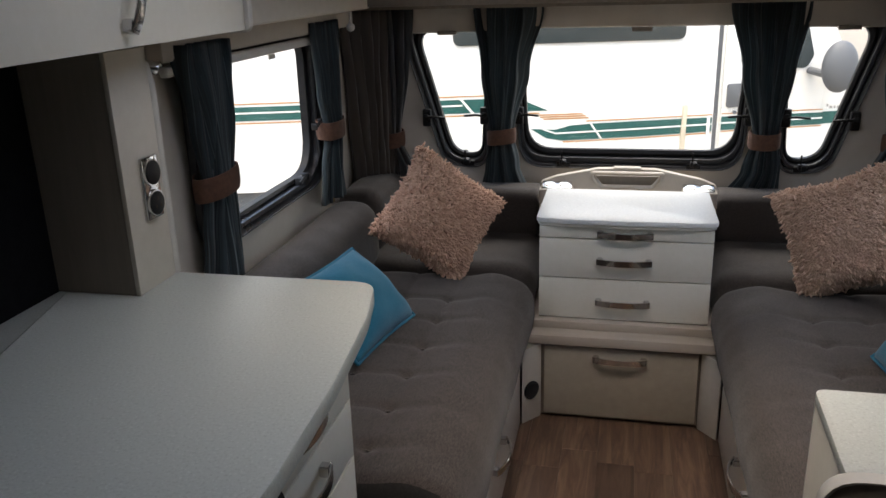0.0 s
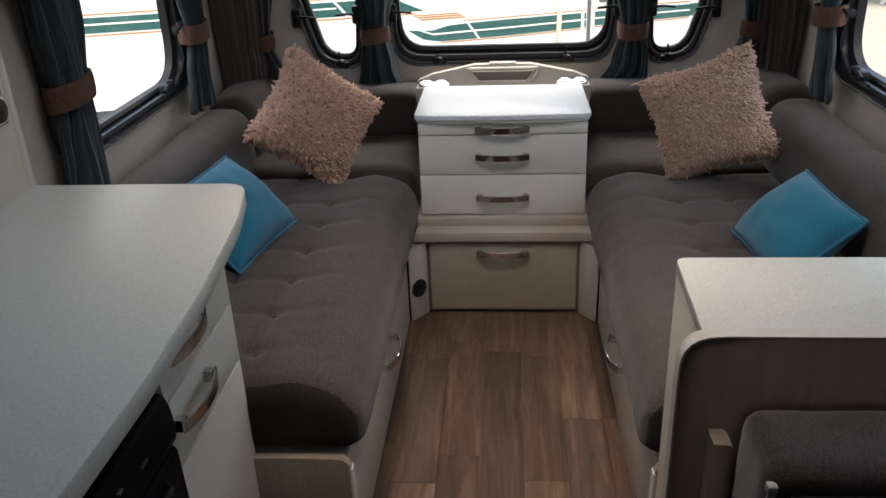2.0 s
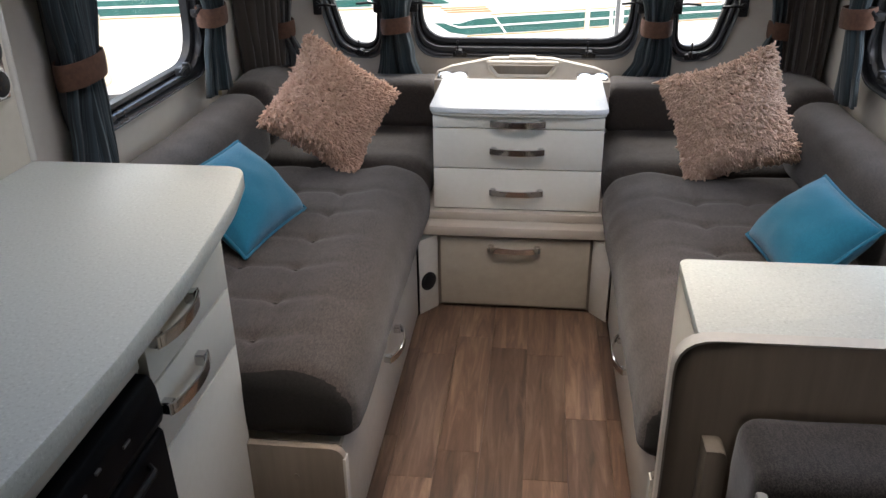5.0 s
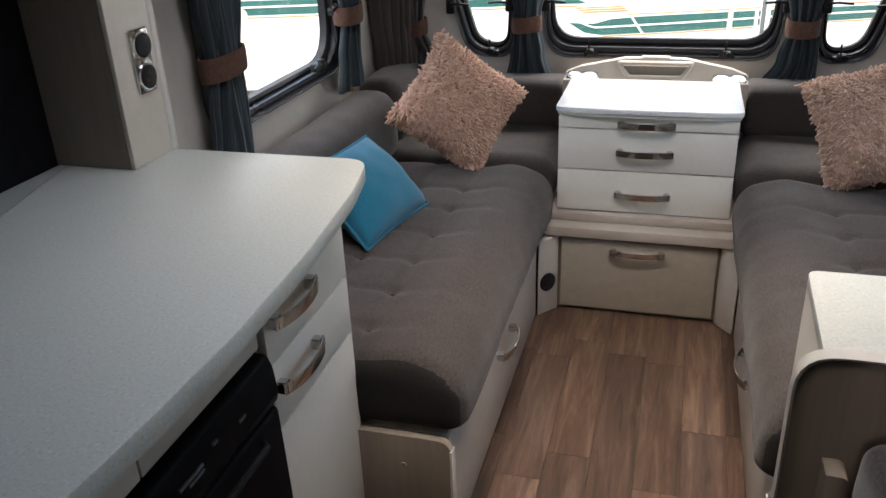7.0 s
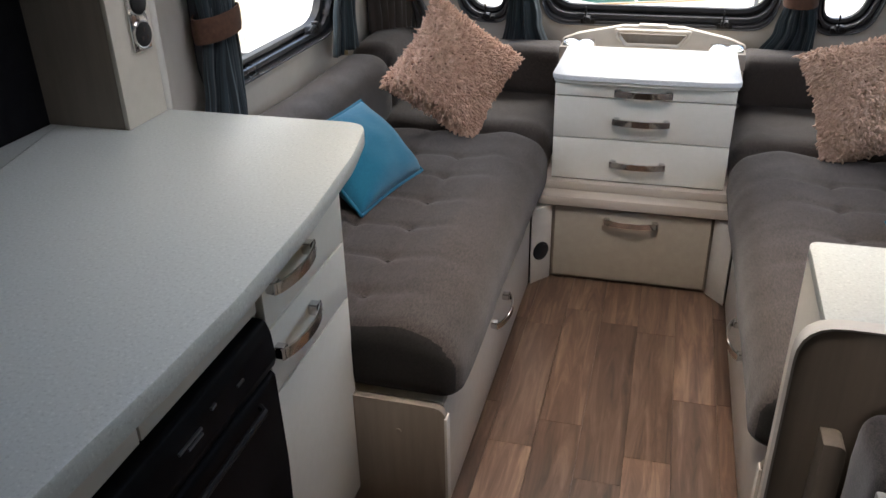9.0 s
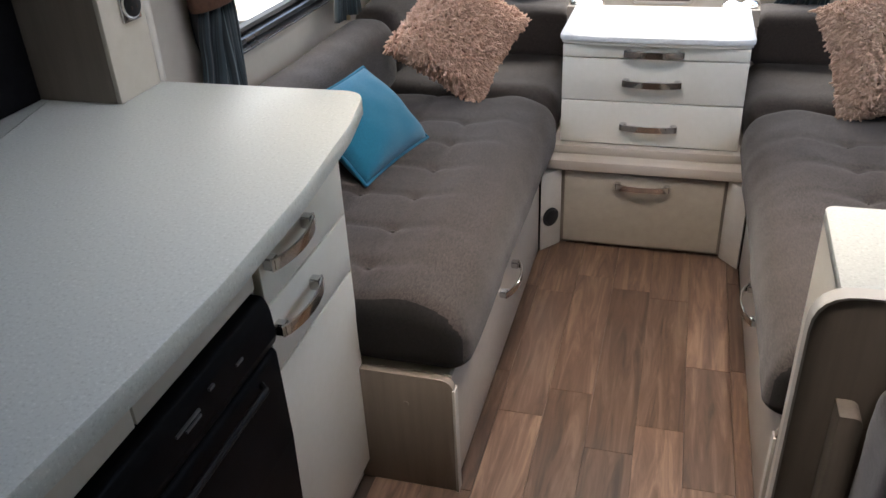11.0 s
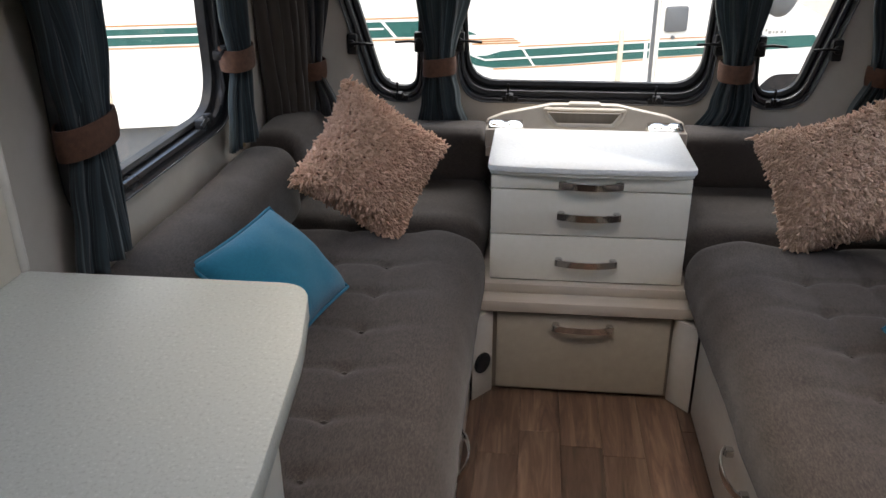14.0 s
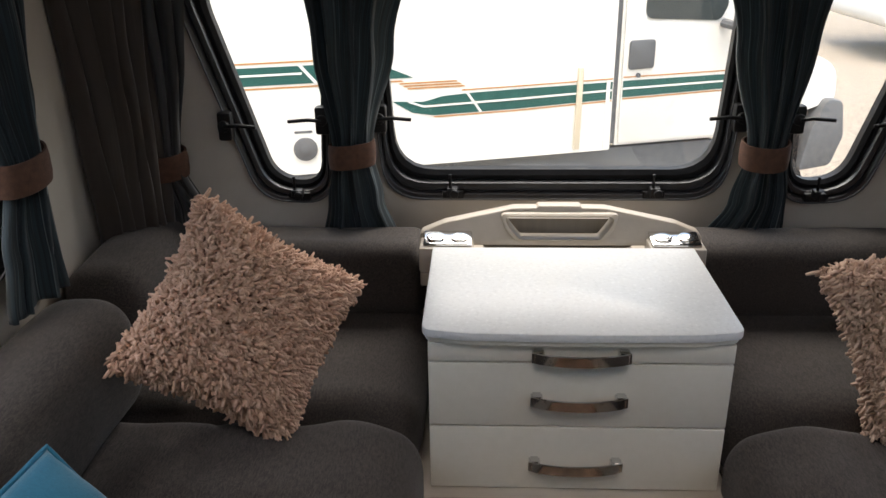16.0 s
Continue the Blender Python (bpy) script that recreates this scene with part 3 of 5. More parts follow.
def plinth():
    """Stepped ledge, drop-down front and angled cheeks under the chest."""
    p = thing("chest_plinth", "pale ash stepped plinth under the drawer chest", "plinth", at=(0, 0, 0))
    part("upper_step", bx(-0.285, 0.285, -0.030, 0.42, 0.302, 0.3295, bevel=0.003), PALEWOOD, p)
    out = rounded([(-0.295, 0.42), (-0.295, -0.085), (0.295, -0.085), (0.295, 0.42)], [0.002, 0.012, 0.012, 0.002])
    part("lower_step", plate(out, lambda x, y, d: (x, y, 0.270 + d), 0.032, bevel=0.003), PALEWOOD, p)
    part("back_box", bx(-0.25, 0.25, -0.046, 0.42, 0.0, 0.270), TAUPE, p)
    d = part("drop_front", bx(-0.236, 0.238, -0.066, -0.048, 0.016, 0.258, bevel=0.002), DROP, p, "beige drop-down front, darkened partly for the overhang's shade")
    bow_handle(d, (-0.083, -0.066, 0.226), (0.083, -0.066, 0.226), (0, -1, 0), width=0.021, bulge=0.014)
    for s in (-1, 1):
        pts = [(s * 0.248, -0.050), (s * 0.248, -0.062), (s * 0.300, -0.126), (s * 0.306, -0.10), (s * 0.306, -0.05)]
        part("cheek", plate(pts, lambda x, y, d: (x, y, d), 0.262, bevel=0.0015), CABINET, p, "cream angled cheek panel")
    bm = bmesh.new()
    n = Vector((0.776, -0.63, 0)).normalized()
    q = Vector((-0.2745, -0.0955, 0.110))
    cyl(bm, q + n * 0.002, n, 0.031, 0.006, 28, bevel=0.001)
    cyl(bm, q + n * 0.005, n, 0.026, 0.005, 28, bevel=0.002)
    part("heater_vent", bm, BLACK, p, "round black heater outlet")


plinth()


BT = 0.298         # top of the bench boxes
YE = -1.178        # aisle end of the bench boxes


def bench(s):
    b = thing("bench_base", "cream bench box with a chrome handle below the seat", "bench", at=(s * 0.65, -0.5, 0), group="bench bases")
    end = rounded([(s * 0.99, 0.0), (s * 0.297, 0.0), (s * 0.297, BT), (s * 0.99, BT)] if s > 0 else [(s * 0.297, 0.0), (s * 0.99, 0.0), (s * 0.99, BT), (s * 0.297, BT)], [0.002, 0.002, 0.035, 0.002] if s > 0 else [0.002, 0.002, 0.002, 0.035])
    ye = YE
    part("end_panel", plate(end, lambda x, z, d: (x, ye + d, z), 0.018, bevel=0.0015), TAUPE, b, "taupe end panel with a rounded corner")
    part("end_edging", bx(s * 0.298 - 0.003, s * 0.298 + 0.003, ye - 0.003, ye + 0.020, 0.0, BT - 0.023, bevel=0.001), EDGE, b)
    f = part("front_panel", bx(s * 0.306, s * 0.322, ye + 0.020, -0.128, 0.004, BT - 0.004, bevel=0.002), CABINET, b)
    part("top_board", bx(s * 0.312, s * 0.995, ye + 0.022, 0.50, BT - 0.020, BT - 0.002), CABINET, b)
    bow_handle(f, (s * 0.306, -0.715, 0.205), (s * 0.306, -0.550, 0.205), (-s, 0, 0), width=0.019, bulge=0.022)
    for z in (0.225,):
        part("screw_cap", cyl(bmesh.new(), (s * 0.40, ye - 0.001, z), (0, 1, 0), 0.006, 0.003, 12), TAUPE, b)


def tuft_rows(s):
    return [(s * x, y) for x in (0.515, 0.655) for y in (-1.03, -0.865, -0.70, -0.535, -0.37, -0.205)]


def seat(s):
    tufts = tuft_rows(s)

    def shape(p, n):
        p = p.copy()
        d = 0.0
        if n.z > 0.3:
            for x, y in tufts:
                q = (p.x - x) ** 2 + (p.y - y) ** 2
                d += 0.010 * math.exp(-q / 0.0004)
            ax = abs(p.x)
            d += 0.005 * math.exp(-((ax - 0.515) / 0.009) ** 2)
            if ax > 0.505:
                d += 0.0045 * math.exp(-((ax - 0.655) / 0.009) ** 2)
                for y in (-1.03, -0.865, -0.70, -0.535, -0.37, -0.205):
                    d += 0.005 * math.exp(-((p.y - y) / 0.009) ** 2)
                d -= 0.003 * abs(math.sin((ax - 0.515) * math.pi / 0.14) * math.sin((p.y + 1.03) * math.pi / 0.165))
            else:
                for y in (-1.03, -0.865, -0.70, -0.535, -0.37, -0.205):
                    d += 0.004 * math.exp(-((p.y - y - 0.05 * (0.515 - ax)) / 0.016) ** 2) * math.exp(-((ax - 0.515) / 0.14) ** 2)
                d -= 0.006 * math.exp(-((ax - 0.40) / 0.06) ** 2)
        # the aisle edge is one broad roll; the rest of the block keeps a tight edge
        ax = abs(p.x)
        up = max(0.0, min(1.0, (p.z - BT) / 0.15))
        u = max(0.0, min(1.0, (0.400 - ax) / 0.125))
        d += 0.062 * (1 - math.sqrt(max(0.0, 1 - u * u))) * up - 0.006 * math.exp(-((ax - 0.41) / 0.05) ** 2) * up
        p.z -= d
        p += n * (wob(p, 0.006, 4.0) + wob(p, 0.0025, 14.0))
        return p
    c = thing("seat_cushion", "brown-grey tufted seat cushion with a rolled front edge", "cushion", group="seat cushions", at=(s * 0.62, -0.55, BT))
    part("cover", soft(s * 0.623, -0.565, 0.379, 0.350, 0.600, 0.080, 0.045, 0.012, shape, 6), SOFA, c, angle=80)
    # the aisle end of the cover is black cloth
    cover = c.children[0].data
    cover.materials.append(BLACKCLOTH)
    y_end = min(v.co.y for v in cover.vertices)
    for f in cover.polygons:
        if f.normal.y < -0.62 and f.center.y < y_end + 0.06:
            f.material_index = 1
    for x, y in tufts:
        z = 0.443
        bm = bmesh.new()
        tube(bm, [(x - 0.010, y, z - 0.003), (x, y, z + 0.001), (x + 0.010, y, z - 0.003)], 0.003, 6)
        part("tuft", bm, DARKSOFA, c, "short dark tufting stitch")


def pad(name, label, s, cx, cy, cz, hx, hy, hz, r, seam=None, wave=0.006):
    def shape(p, n):
        p = p.copy()
        p += n * (wob(p, wave, 4.5) + wob(p, wave * 0.4, 15.0))
        if seam:
            axis, at, depth = seam
            p -= n * depth * math.exp(-((p[axis] - at) / 0.006) ** 2)
        return p
    c = part(name, soft(s * cx, cy, cz, hx, hy, hz, r, 0.02, shape, 6), SOFA, None, angle=80)
    return tagged(c, label, "cushion")


for s in (-1, 1):
    bench(s)
    seat(s)
    # the front corner seat, its back bolster, the long side bolster and the corner block
    pad("corner_seat_cushion", "brown-grey corner seat cushion next to the drawer chest", s, 0.625, 0.270, 0.384, 0.345, 0.232, 0.088, 0.07)
    pad("front_bolster", "brown-grey padded backrest below the front window", s, 0.600, 0.500, 0.546, 0.315, 0.085, 0.092, 0.05, (0, s * 0.305, 0.004))
    pad("corner_bolster", "brown-grey padded block in the front corner", s, 0.910, 0.330, 0.572, 0.085, 0.190, 0.118, 0.06)
    pad("side_bolster", "long brown-grey bolster along the side wall", s, 0.905, -0.520, 0.556, 0.090, 0.655, 0.122, 0.075)


# ---- kitchen ----
def kitchen():
    fx = -0.495
    y0, y1 = -1.480, -1.156
    u = thing("kitchen_unit", "cream kitchen unit with two drawers and a tall door", "cabinet", at=(-0.7, -1.32, 0))
    part("body", bx(-0.985, fx - 0.019, y0 - 0.002, y1 - 0.011, 0.0, 0.8525), CABINET, u)
    part("far_side", bx(-0.985, fx - 0.002, y1 - 0.0105, y1, 0.0, 0.8525, bevel=0.001), CABINET, u)
    part("top_rail", bx(fx - 0.0185, fx - 0.004, y0, y1 - 0.012, 0.764, 0.8525, bevel=0.001), CABINET, u)
    for z0, z1, hz in ((0.645, 0.759, 0.716), (0.523, 0.641, 0.598)):
        d = part("drawer_front", bx(fx - 0.018, fx, y0, y1 - 0.004, z0, z1, bevel=0.002), CREAM, u)
        bow_handle(d, (fx, -1.472, hz), (fx, -1.318, hz), (1, 0, 0), width=0.022, bulge=0.016)
    part("door", bx(fx - 0.018, fx, y0, y1 - 0.004, 0.05, 0.519, bevel=0.002), CREAM, u, "tall plain cream door")
    o = thing("oven", "black built-in oven below the worktop", "oven", at=(-0.7, -1.8, 0.1))
    ya, yb = -2.06, -1.486
    part("body", bx(-0.985, fx - 0.03, ya, yb, 0.05, 0.678), BLACK, o)

    def along(x, z, d):
        return (x, ya + d, z)
    bow = rounded([(fx - 0.03, 0.672), (fx + 0.002, 0.672), (fx + 0.010, 0.650), (fx + 0.014, 0.605), (fx + 0.008, 0.585), (fx - 0.03, 0.585)], [0.002, 0.012, 0.04, 0.012, 0.01, 0.002])
    part("control_panel", plate(bow, along, yb - ya, bevel=0.0015), BLACKGLASS, o, "glossy black bowed control panel")
    leaf = rounded([(fx - 0.03, 0.578), (fx + 0.008, 0.578), (fx + 0.012, 0.40), (fx + 0.004, 0.08), (fx - 0.03, 0.08)], [0.002, 0.012, 0.1, 0.02, 0.002])
    part("oven_door", plate(leaf, along, yb - ya, bevel=0.0015), BLACKGLASS, o, "glossy black oven door")
    bm = tube(bmesh.new(), [(fx + 0.008, ya + 0.06, 0.552), (fx + 0.022, ya + 0.07, 0.552), (fx + 0.022, yb - 0.07, 0.552), (fx + 0.008, yb - 0.06, 0.552)], 0.006)
    part("handle", bm, BLACK, o)
    for y, w, z in ((-1.70, 0.055, 0.6365), (-1.70, 0.035, 0.6275), (-1.585, 0.018, 0.632), (-1.66, 0.012, 0.645)):
        part("badge", bx(fx + 0.008, fx + 0.0142, y - w, y, z - 0.002, z + 0.002), GREYPL, o, "small grey badge bar")
    f = thing("filler_panel", "pale strip above the oven under the worktop", "panel", at=(-0.7, -1.8, 0.7))
    part("strip", bx(fx - 0.05, fx - 0.010, -1.786, yb, 0.681, 0.8525, bevel=0.001), CABINET, f)
    part("strip", bx(fx - 0.05, fx - 0.010, ya, -1.790, 0.681, 0.8525, bevel=0.001), CABINET, f)
    e = thing("kitchen_cupboard", "cream kitchen base cupboard behind the oven", "cabinet", at=(-0.7, -2.7, 0))
    part("body", bx(-0.985, fx - 0.02, -3.2, ya - 0.005, 0.0, 0.8525), CABINET, e)
    part("door", bx(fx - 0.018, fx, -3.19, ya - 0.007, 0.06, 0.82, bevel=0.002), CREAM, e)
    w = thing("kitchen_worktop", "grey speckled laminate worktop with a bowed front edge", "worktop", at=(-0.7, -2, 0.85))
    edge = [(-0.985, -1.172), (-0.428, -1.172), (-0.397, -1.32), (-0.374, -1.54), (-0.364, -1.76), (-0.367, -1.90), (-0.376, -2.08), (-0.40, -2.32), (-0.43, -2.5), (-0.44, -3.2), (-0.985, -3.2)]
    radii = [0.002, 0.05, 0.6, 0.6, 0.5, 0.6, 0.6, 0.5, 0.4, 0.002, 0.002]
    part("top_panel", plate(rounded(edge, radii, 6), lambda x, y, d: (x, y, 0.8535 + d), 0.0295, bevel=0.003), WORKTOP, w)
    # tall partition with the sockets, standing on the worktop
    p = thing("partition", "tall taupe and cream partition standing on the worktop", "partition", at=(-0.9, -1.24, 0.884))
    part("panel", bx(-0.985, -0.8145, -1.297, -1.186, 0.884, 1.288), TAUPE, p)
    part("side_panel", bx(-0.814, -0.805, -1.298, -1.185, 0.884, 1.288, bevel=0.001), CABINET, p, "cream side panel")
    bm = tube(bmesh.new(), [(-0.812, -1.174, 0.884), (-0.812, -1.174, 1.225), (-0.818, -1.174, 1.255), (-0.840, -1.174, 1.276), (-0.93, -1.174, 1.280)], 0.010, 10)
    part("edge_trim", bm, EDGE, p, "rounded pale edge trim")
    part("catch", cyl(bmesh.new(), (-0.822, -1.150, 1.250), (0.8, 0.5, -0.25), 0.012, 0.03, 20, bevel=0.003), CHROME, p, "small round chrome fitting")
    k = thing("splashback", "black glass splashback behind the worktop", "splashback", at=(-0.97, -2.2, 0.884))
    part("glass", bx(-0.985, -0.964, -3.2, -1.299, 0.884, 1.286), BLACKGLASS, k)
    sk = thing("power_socket", "chrome plate with two black round sockets on the partition", "socket", at=(-0.805, -1.228, 1.06))
    part("plate", bx(-0.8045, -0.7985, -1.252, -1.203, 1.003, 1.111, bevel=0.0025), CHROME, sk)
    for z in (1.030, 1.083):
        bm = cyl(bmesh.new(), (-0.797, -1.2275, z), (1, 0, 0), 0.0205, 0.010, 28, bevel=0.002)
        sp = part("socket", bm, BLACK, sk, "round black socket")
        part("rim", ring([(0.0235 * math.cos(0.26 * i), 0.0235 * math.sin(0.26 * i)) for i in range(24)], [(0.0208 * math.cos(0.26 * i), 0.0208 * math.sin(0.26 * i)) for i in range(24)], lambda a, b, d: (-0.7985 + d, -1.2275 + a, z + b), [(0, 0), (0.2, 0.004), (1, 0.004), (1, 0)]), CHROME, sp)
        if z < 1.05:
            bm = bmesh.new()
            for dy, dz in ((0, 0.008), (-0.007, -0.005), (0.007, -0.005)):
                box(bm, -0.7922, -0.7914, -1.2275 + dy - 0.002, -1.2275 + dy + 0.002, z + dz - 0.003, z + dz + 0.003)
            part("slot", bm, GROOVE, sp)
    h = thing("coat_hook", "small chrome hook under the overhead locker", "hook", at=(-0.845, -1.15, 1.25))
    bm = bx(-0.860, -0.825, -1.157, -1.152, 1.228, 1.268, bevel=0.002)
    tube(bm, [(-0.840, -1.152, 1.258), (-0.830, -1.130, 1.248), (-0.815, -1.122, 1.253)], 0.006)
    part("hook", bm, CHROME, h)


kitchen()


def lockers():
    l = thing("overhead_locker", "cream overhead locker with a chrome handle above the kitchen", "cabinet", at=(-0.85, -1.3, 1.4))
    part("body", bx(-0.985, -0.772, -2.6, -0.892, 1.300, 1.65), CABINET, l)
    d = part("door", bx(-0.770, -0.75, -2.4, -0.910, 1.296, 1.63, bevel=0.002), CREAM, l)
    out = [(-0.998, 1.290), (-0.742, 1.290), (-0.742, 1.65), (-0.998, 1.65)]
    part("end_cheek", plate(rounded(out, [0.002, 0.02, 0.002, 0.002]), lambda x, z, q: (x, -0.906 + q, z), 0.02, bevel=0.005), EDGE, l, "rounded pale end panel")
    bow_handle(d, (-0.75, -1.318, 1.318), (-0.75, -1.280, 1.445), (1, 0, 0), width=0.020, bulge=0.012)
    for s in (-1, 1):
        e = thing("window_pelmet", "cream pelmet above the side window", "pelmet", at=(s * 0.93, -0.1, 1.27), group="side pelmets")
        part("board", bx(s * 0.88, s * 0.998, -0.882, 0.46, 1.285, 1.36, bevel=0.012), CABINET, e)
        part("lower_rail", bx(s * 0.955, s * 0.998, -0.882, 0.46, 1.228, 1.2835, bevel=0.008), WALL, e)
        b = thing("roller_blind", "pale roller blind cassette at the window head", "blind", at=(s * 0.97, -0.4, 1.2), group="blinds")
        part("cassette", bx(s * 0.962, s * 0.985, -0.86, 0.02, 1.196, 1.219, bevel=0.006), CEIL, b)
        part("pull_tab", bx(s * 0.958, s * 0.964, -0.35, -0.31, 1.184, 1.197, bevel=0.002), CEIL, b)
    f = thing("front_locker", "dark-edged front overhead locker above the window", "cabinet", at=(0, 0.4, 1.5))
    part("body", bx(-0.99, 0.99, 0.30, 0.50, 1.292, 1.62, bevel=0.004), TAUPE, f)
    part("under_board", bx(-0.99, 0.99, 0.33, 0.628, 1.280, 1.291, bevel=0.002), TAUPE, f)
    p = thing("front_pelmet", "beige padded pelmet above the front windows", "pelmet", at=(0, 0.6, 1.24))
    part("board", bx(-0.47, 0.47, 0.592, 0.628, 1.196, 1.279, bevel=0.01), WALL, p)
    for s in (-1, 1):
        bm = bx(s * 0.4705, s * 0.90, 0.592, 0.628, 1.188, 1.279, bevel=0.01)
        for v in bm.verts:
            v.co.y -= 0.13 * (abs(v.co.x) - 0.47) / 0.53
        part("side_board", bm, WALL, p)
    for x in (-0.66, 0.03, 0.69):
        c = thing("blind_catch", "small brown blind catch under the pelmet", "catch", at=(x, 0.58, 1.2), group="blind catches")
        y = 0.585 - (0.13 * (abs(x) - 0.47) / 0.53 if abs(x) > 0.47 else 0)
        part("clip", bx(x - 0.035, x + 0.035, y - 0.006, y + 0.006, 1.181, 1.195, bevel=0.002), TAUPE, c)


lockers()


def dinette():
    t = thing("side_cabinet", "cream half-height cabinet with a grey speckled top", "cabinet", at=(0.6, -1.33, 0))
    x0, yn, yf, zt = 0.260, -1.460, -1.206, 0.757
    part("body", bx(x0 + 0.038, 0.985, yn + 0.021, yf - 0.012, 0.0, zt - 0.0205), CABINET, t)
    part("side_panel", bx(x0 + 0.0342, x0 + 0.0375, yn + 0.0215, yf - 0.010, 0.0, zt - 0.0205, bevel=0.001), CREAM, t)
    out = rounded([(x0 - 0.004, 0.0), (0.985, 0.0), (0.985, zt), (x0 - 0.004, zt)], [0.002, 0.002, 0.002, 0.055])
    part("end_panel", plate(out, lambda x, z, d: (x, yn + d, z), 0.021, bevel=0.002), TAUPE, t, "taupe end panel with a rounded corner")
    rim = rounded([(x0 - 0.006, 0.0), (0.9852, 0.0), (0.9852, zt + 0.0017), (x0 - 0.006, zt + 0.0017)], [0.002, 0.002, 0.002, 0.055])
    part("edging", ring(rim, out, lambda x, z, d: (x, yn - 0.002 + d, z), [(0, 0), (1.6, 0), (1.6, 0.024), (0, 0.024)]), EDGE, t, "pale edging strip")
    top = rounded([(x0 + 0.026, yn + 0.0215), (0.985, yn + 0.0215), (0.985, yf), (x0 + 0.033, yf)], [0.002, 0.002, 0.002, 0.02])
    part("top_panel", plate(top, lambda x, y, d: (x, y, zt - 0.020 + d), 0.0195, bevel=0.002), WORKTOP, t, "grey speckled laminate top")
    inner = rounded([(0.304, 0.0), (0.334, 0.0), (0.334, 0.604), (0.304, 0.604)], [0.001, 0.03, 0.03, 0.001])
    # the rail stands in shade; its taupe colour supplies that darkness
    part("inner_rim", plate(inner, lambda x, z, d: (x, yn - 0.040 + d, z), 0.038, bevel=0.001), TAUPE, t, "rounded side rail, coloured taupe for shade")
    c = thing("dinette_bolster", "dark twill dinette back cushion with a zipped edge", "cushion", at=(0.66, -1.53, 0.3))

    def shape(p, n):
        return p + n * (wob(p, 0.005, 5.0) + wob(p, 0.002, 18.0))
    cover = part("cover", soft(0.665, -1.545, 0.410, 0.325, 0.072, 0.250, 0.030, 0.016, shape), DARKSOFA, c, angle=80)
    # faces turned to -y below the twill border are set black
    cover.data.materials.append(BLACKCLOTH)
    for f in cover.data.polygons:
        if f.normal.y < -0.6 and f.center.x > 0.362 and f.center.z < 0.614:
            f.material_index = 1
    part("border_seam", tube(bmesh.new(), [(0.985, -1.6175, 0.616), (0.372, -1.6175, 0.616), (0.362, -1.6175, 0.606), (0.362, -1.6175, 0.20)], 0.003, 6), BLACKCLOTH, c)
    bm = bmesh.new()
    for k in range(50):
        z = 0.618 - k * 0.0075
        box(bm, 0.343, 0.353, -1.6195, -1.6125, z - 0.0025, z + 0.0015)
    part("zip", bm, GREYWASH, c, "dull metal zip along the edge")
    part("zip_tab", bx(0.341, 0.355, -1.621, -1.607, 0.620, 0.634, bevel=0.003), GREYWASH, c)
    d = thing("dinette_bench", "taupe dinette seat box by the cabinet", "bench", at=(0.65, -1.9, 0))
    part("box", bx(0.34, 0.985, -2.2, -1.62, 0.0, 0.24, bevel=0.002), TAUPE, d)
    s = thing("dinette_seat_cushion", "dark twill dinette seat cushion", "cushion", at=(0.65, -2, 0.24))
    part("cover", soft(0.67, -1.92, 0.305, 0.31, 0.29, 0.06, 0.04, 0.04, shape), DARKSOFA, s, angle=80)


dinette()


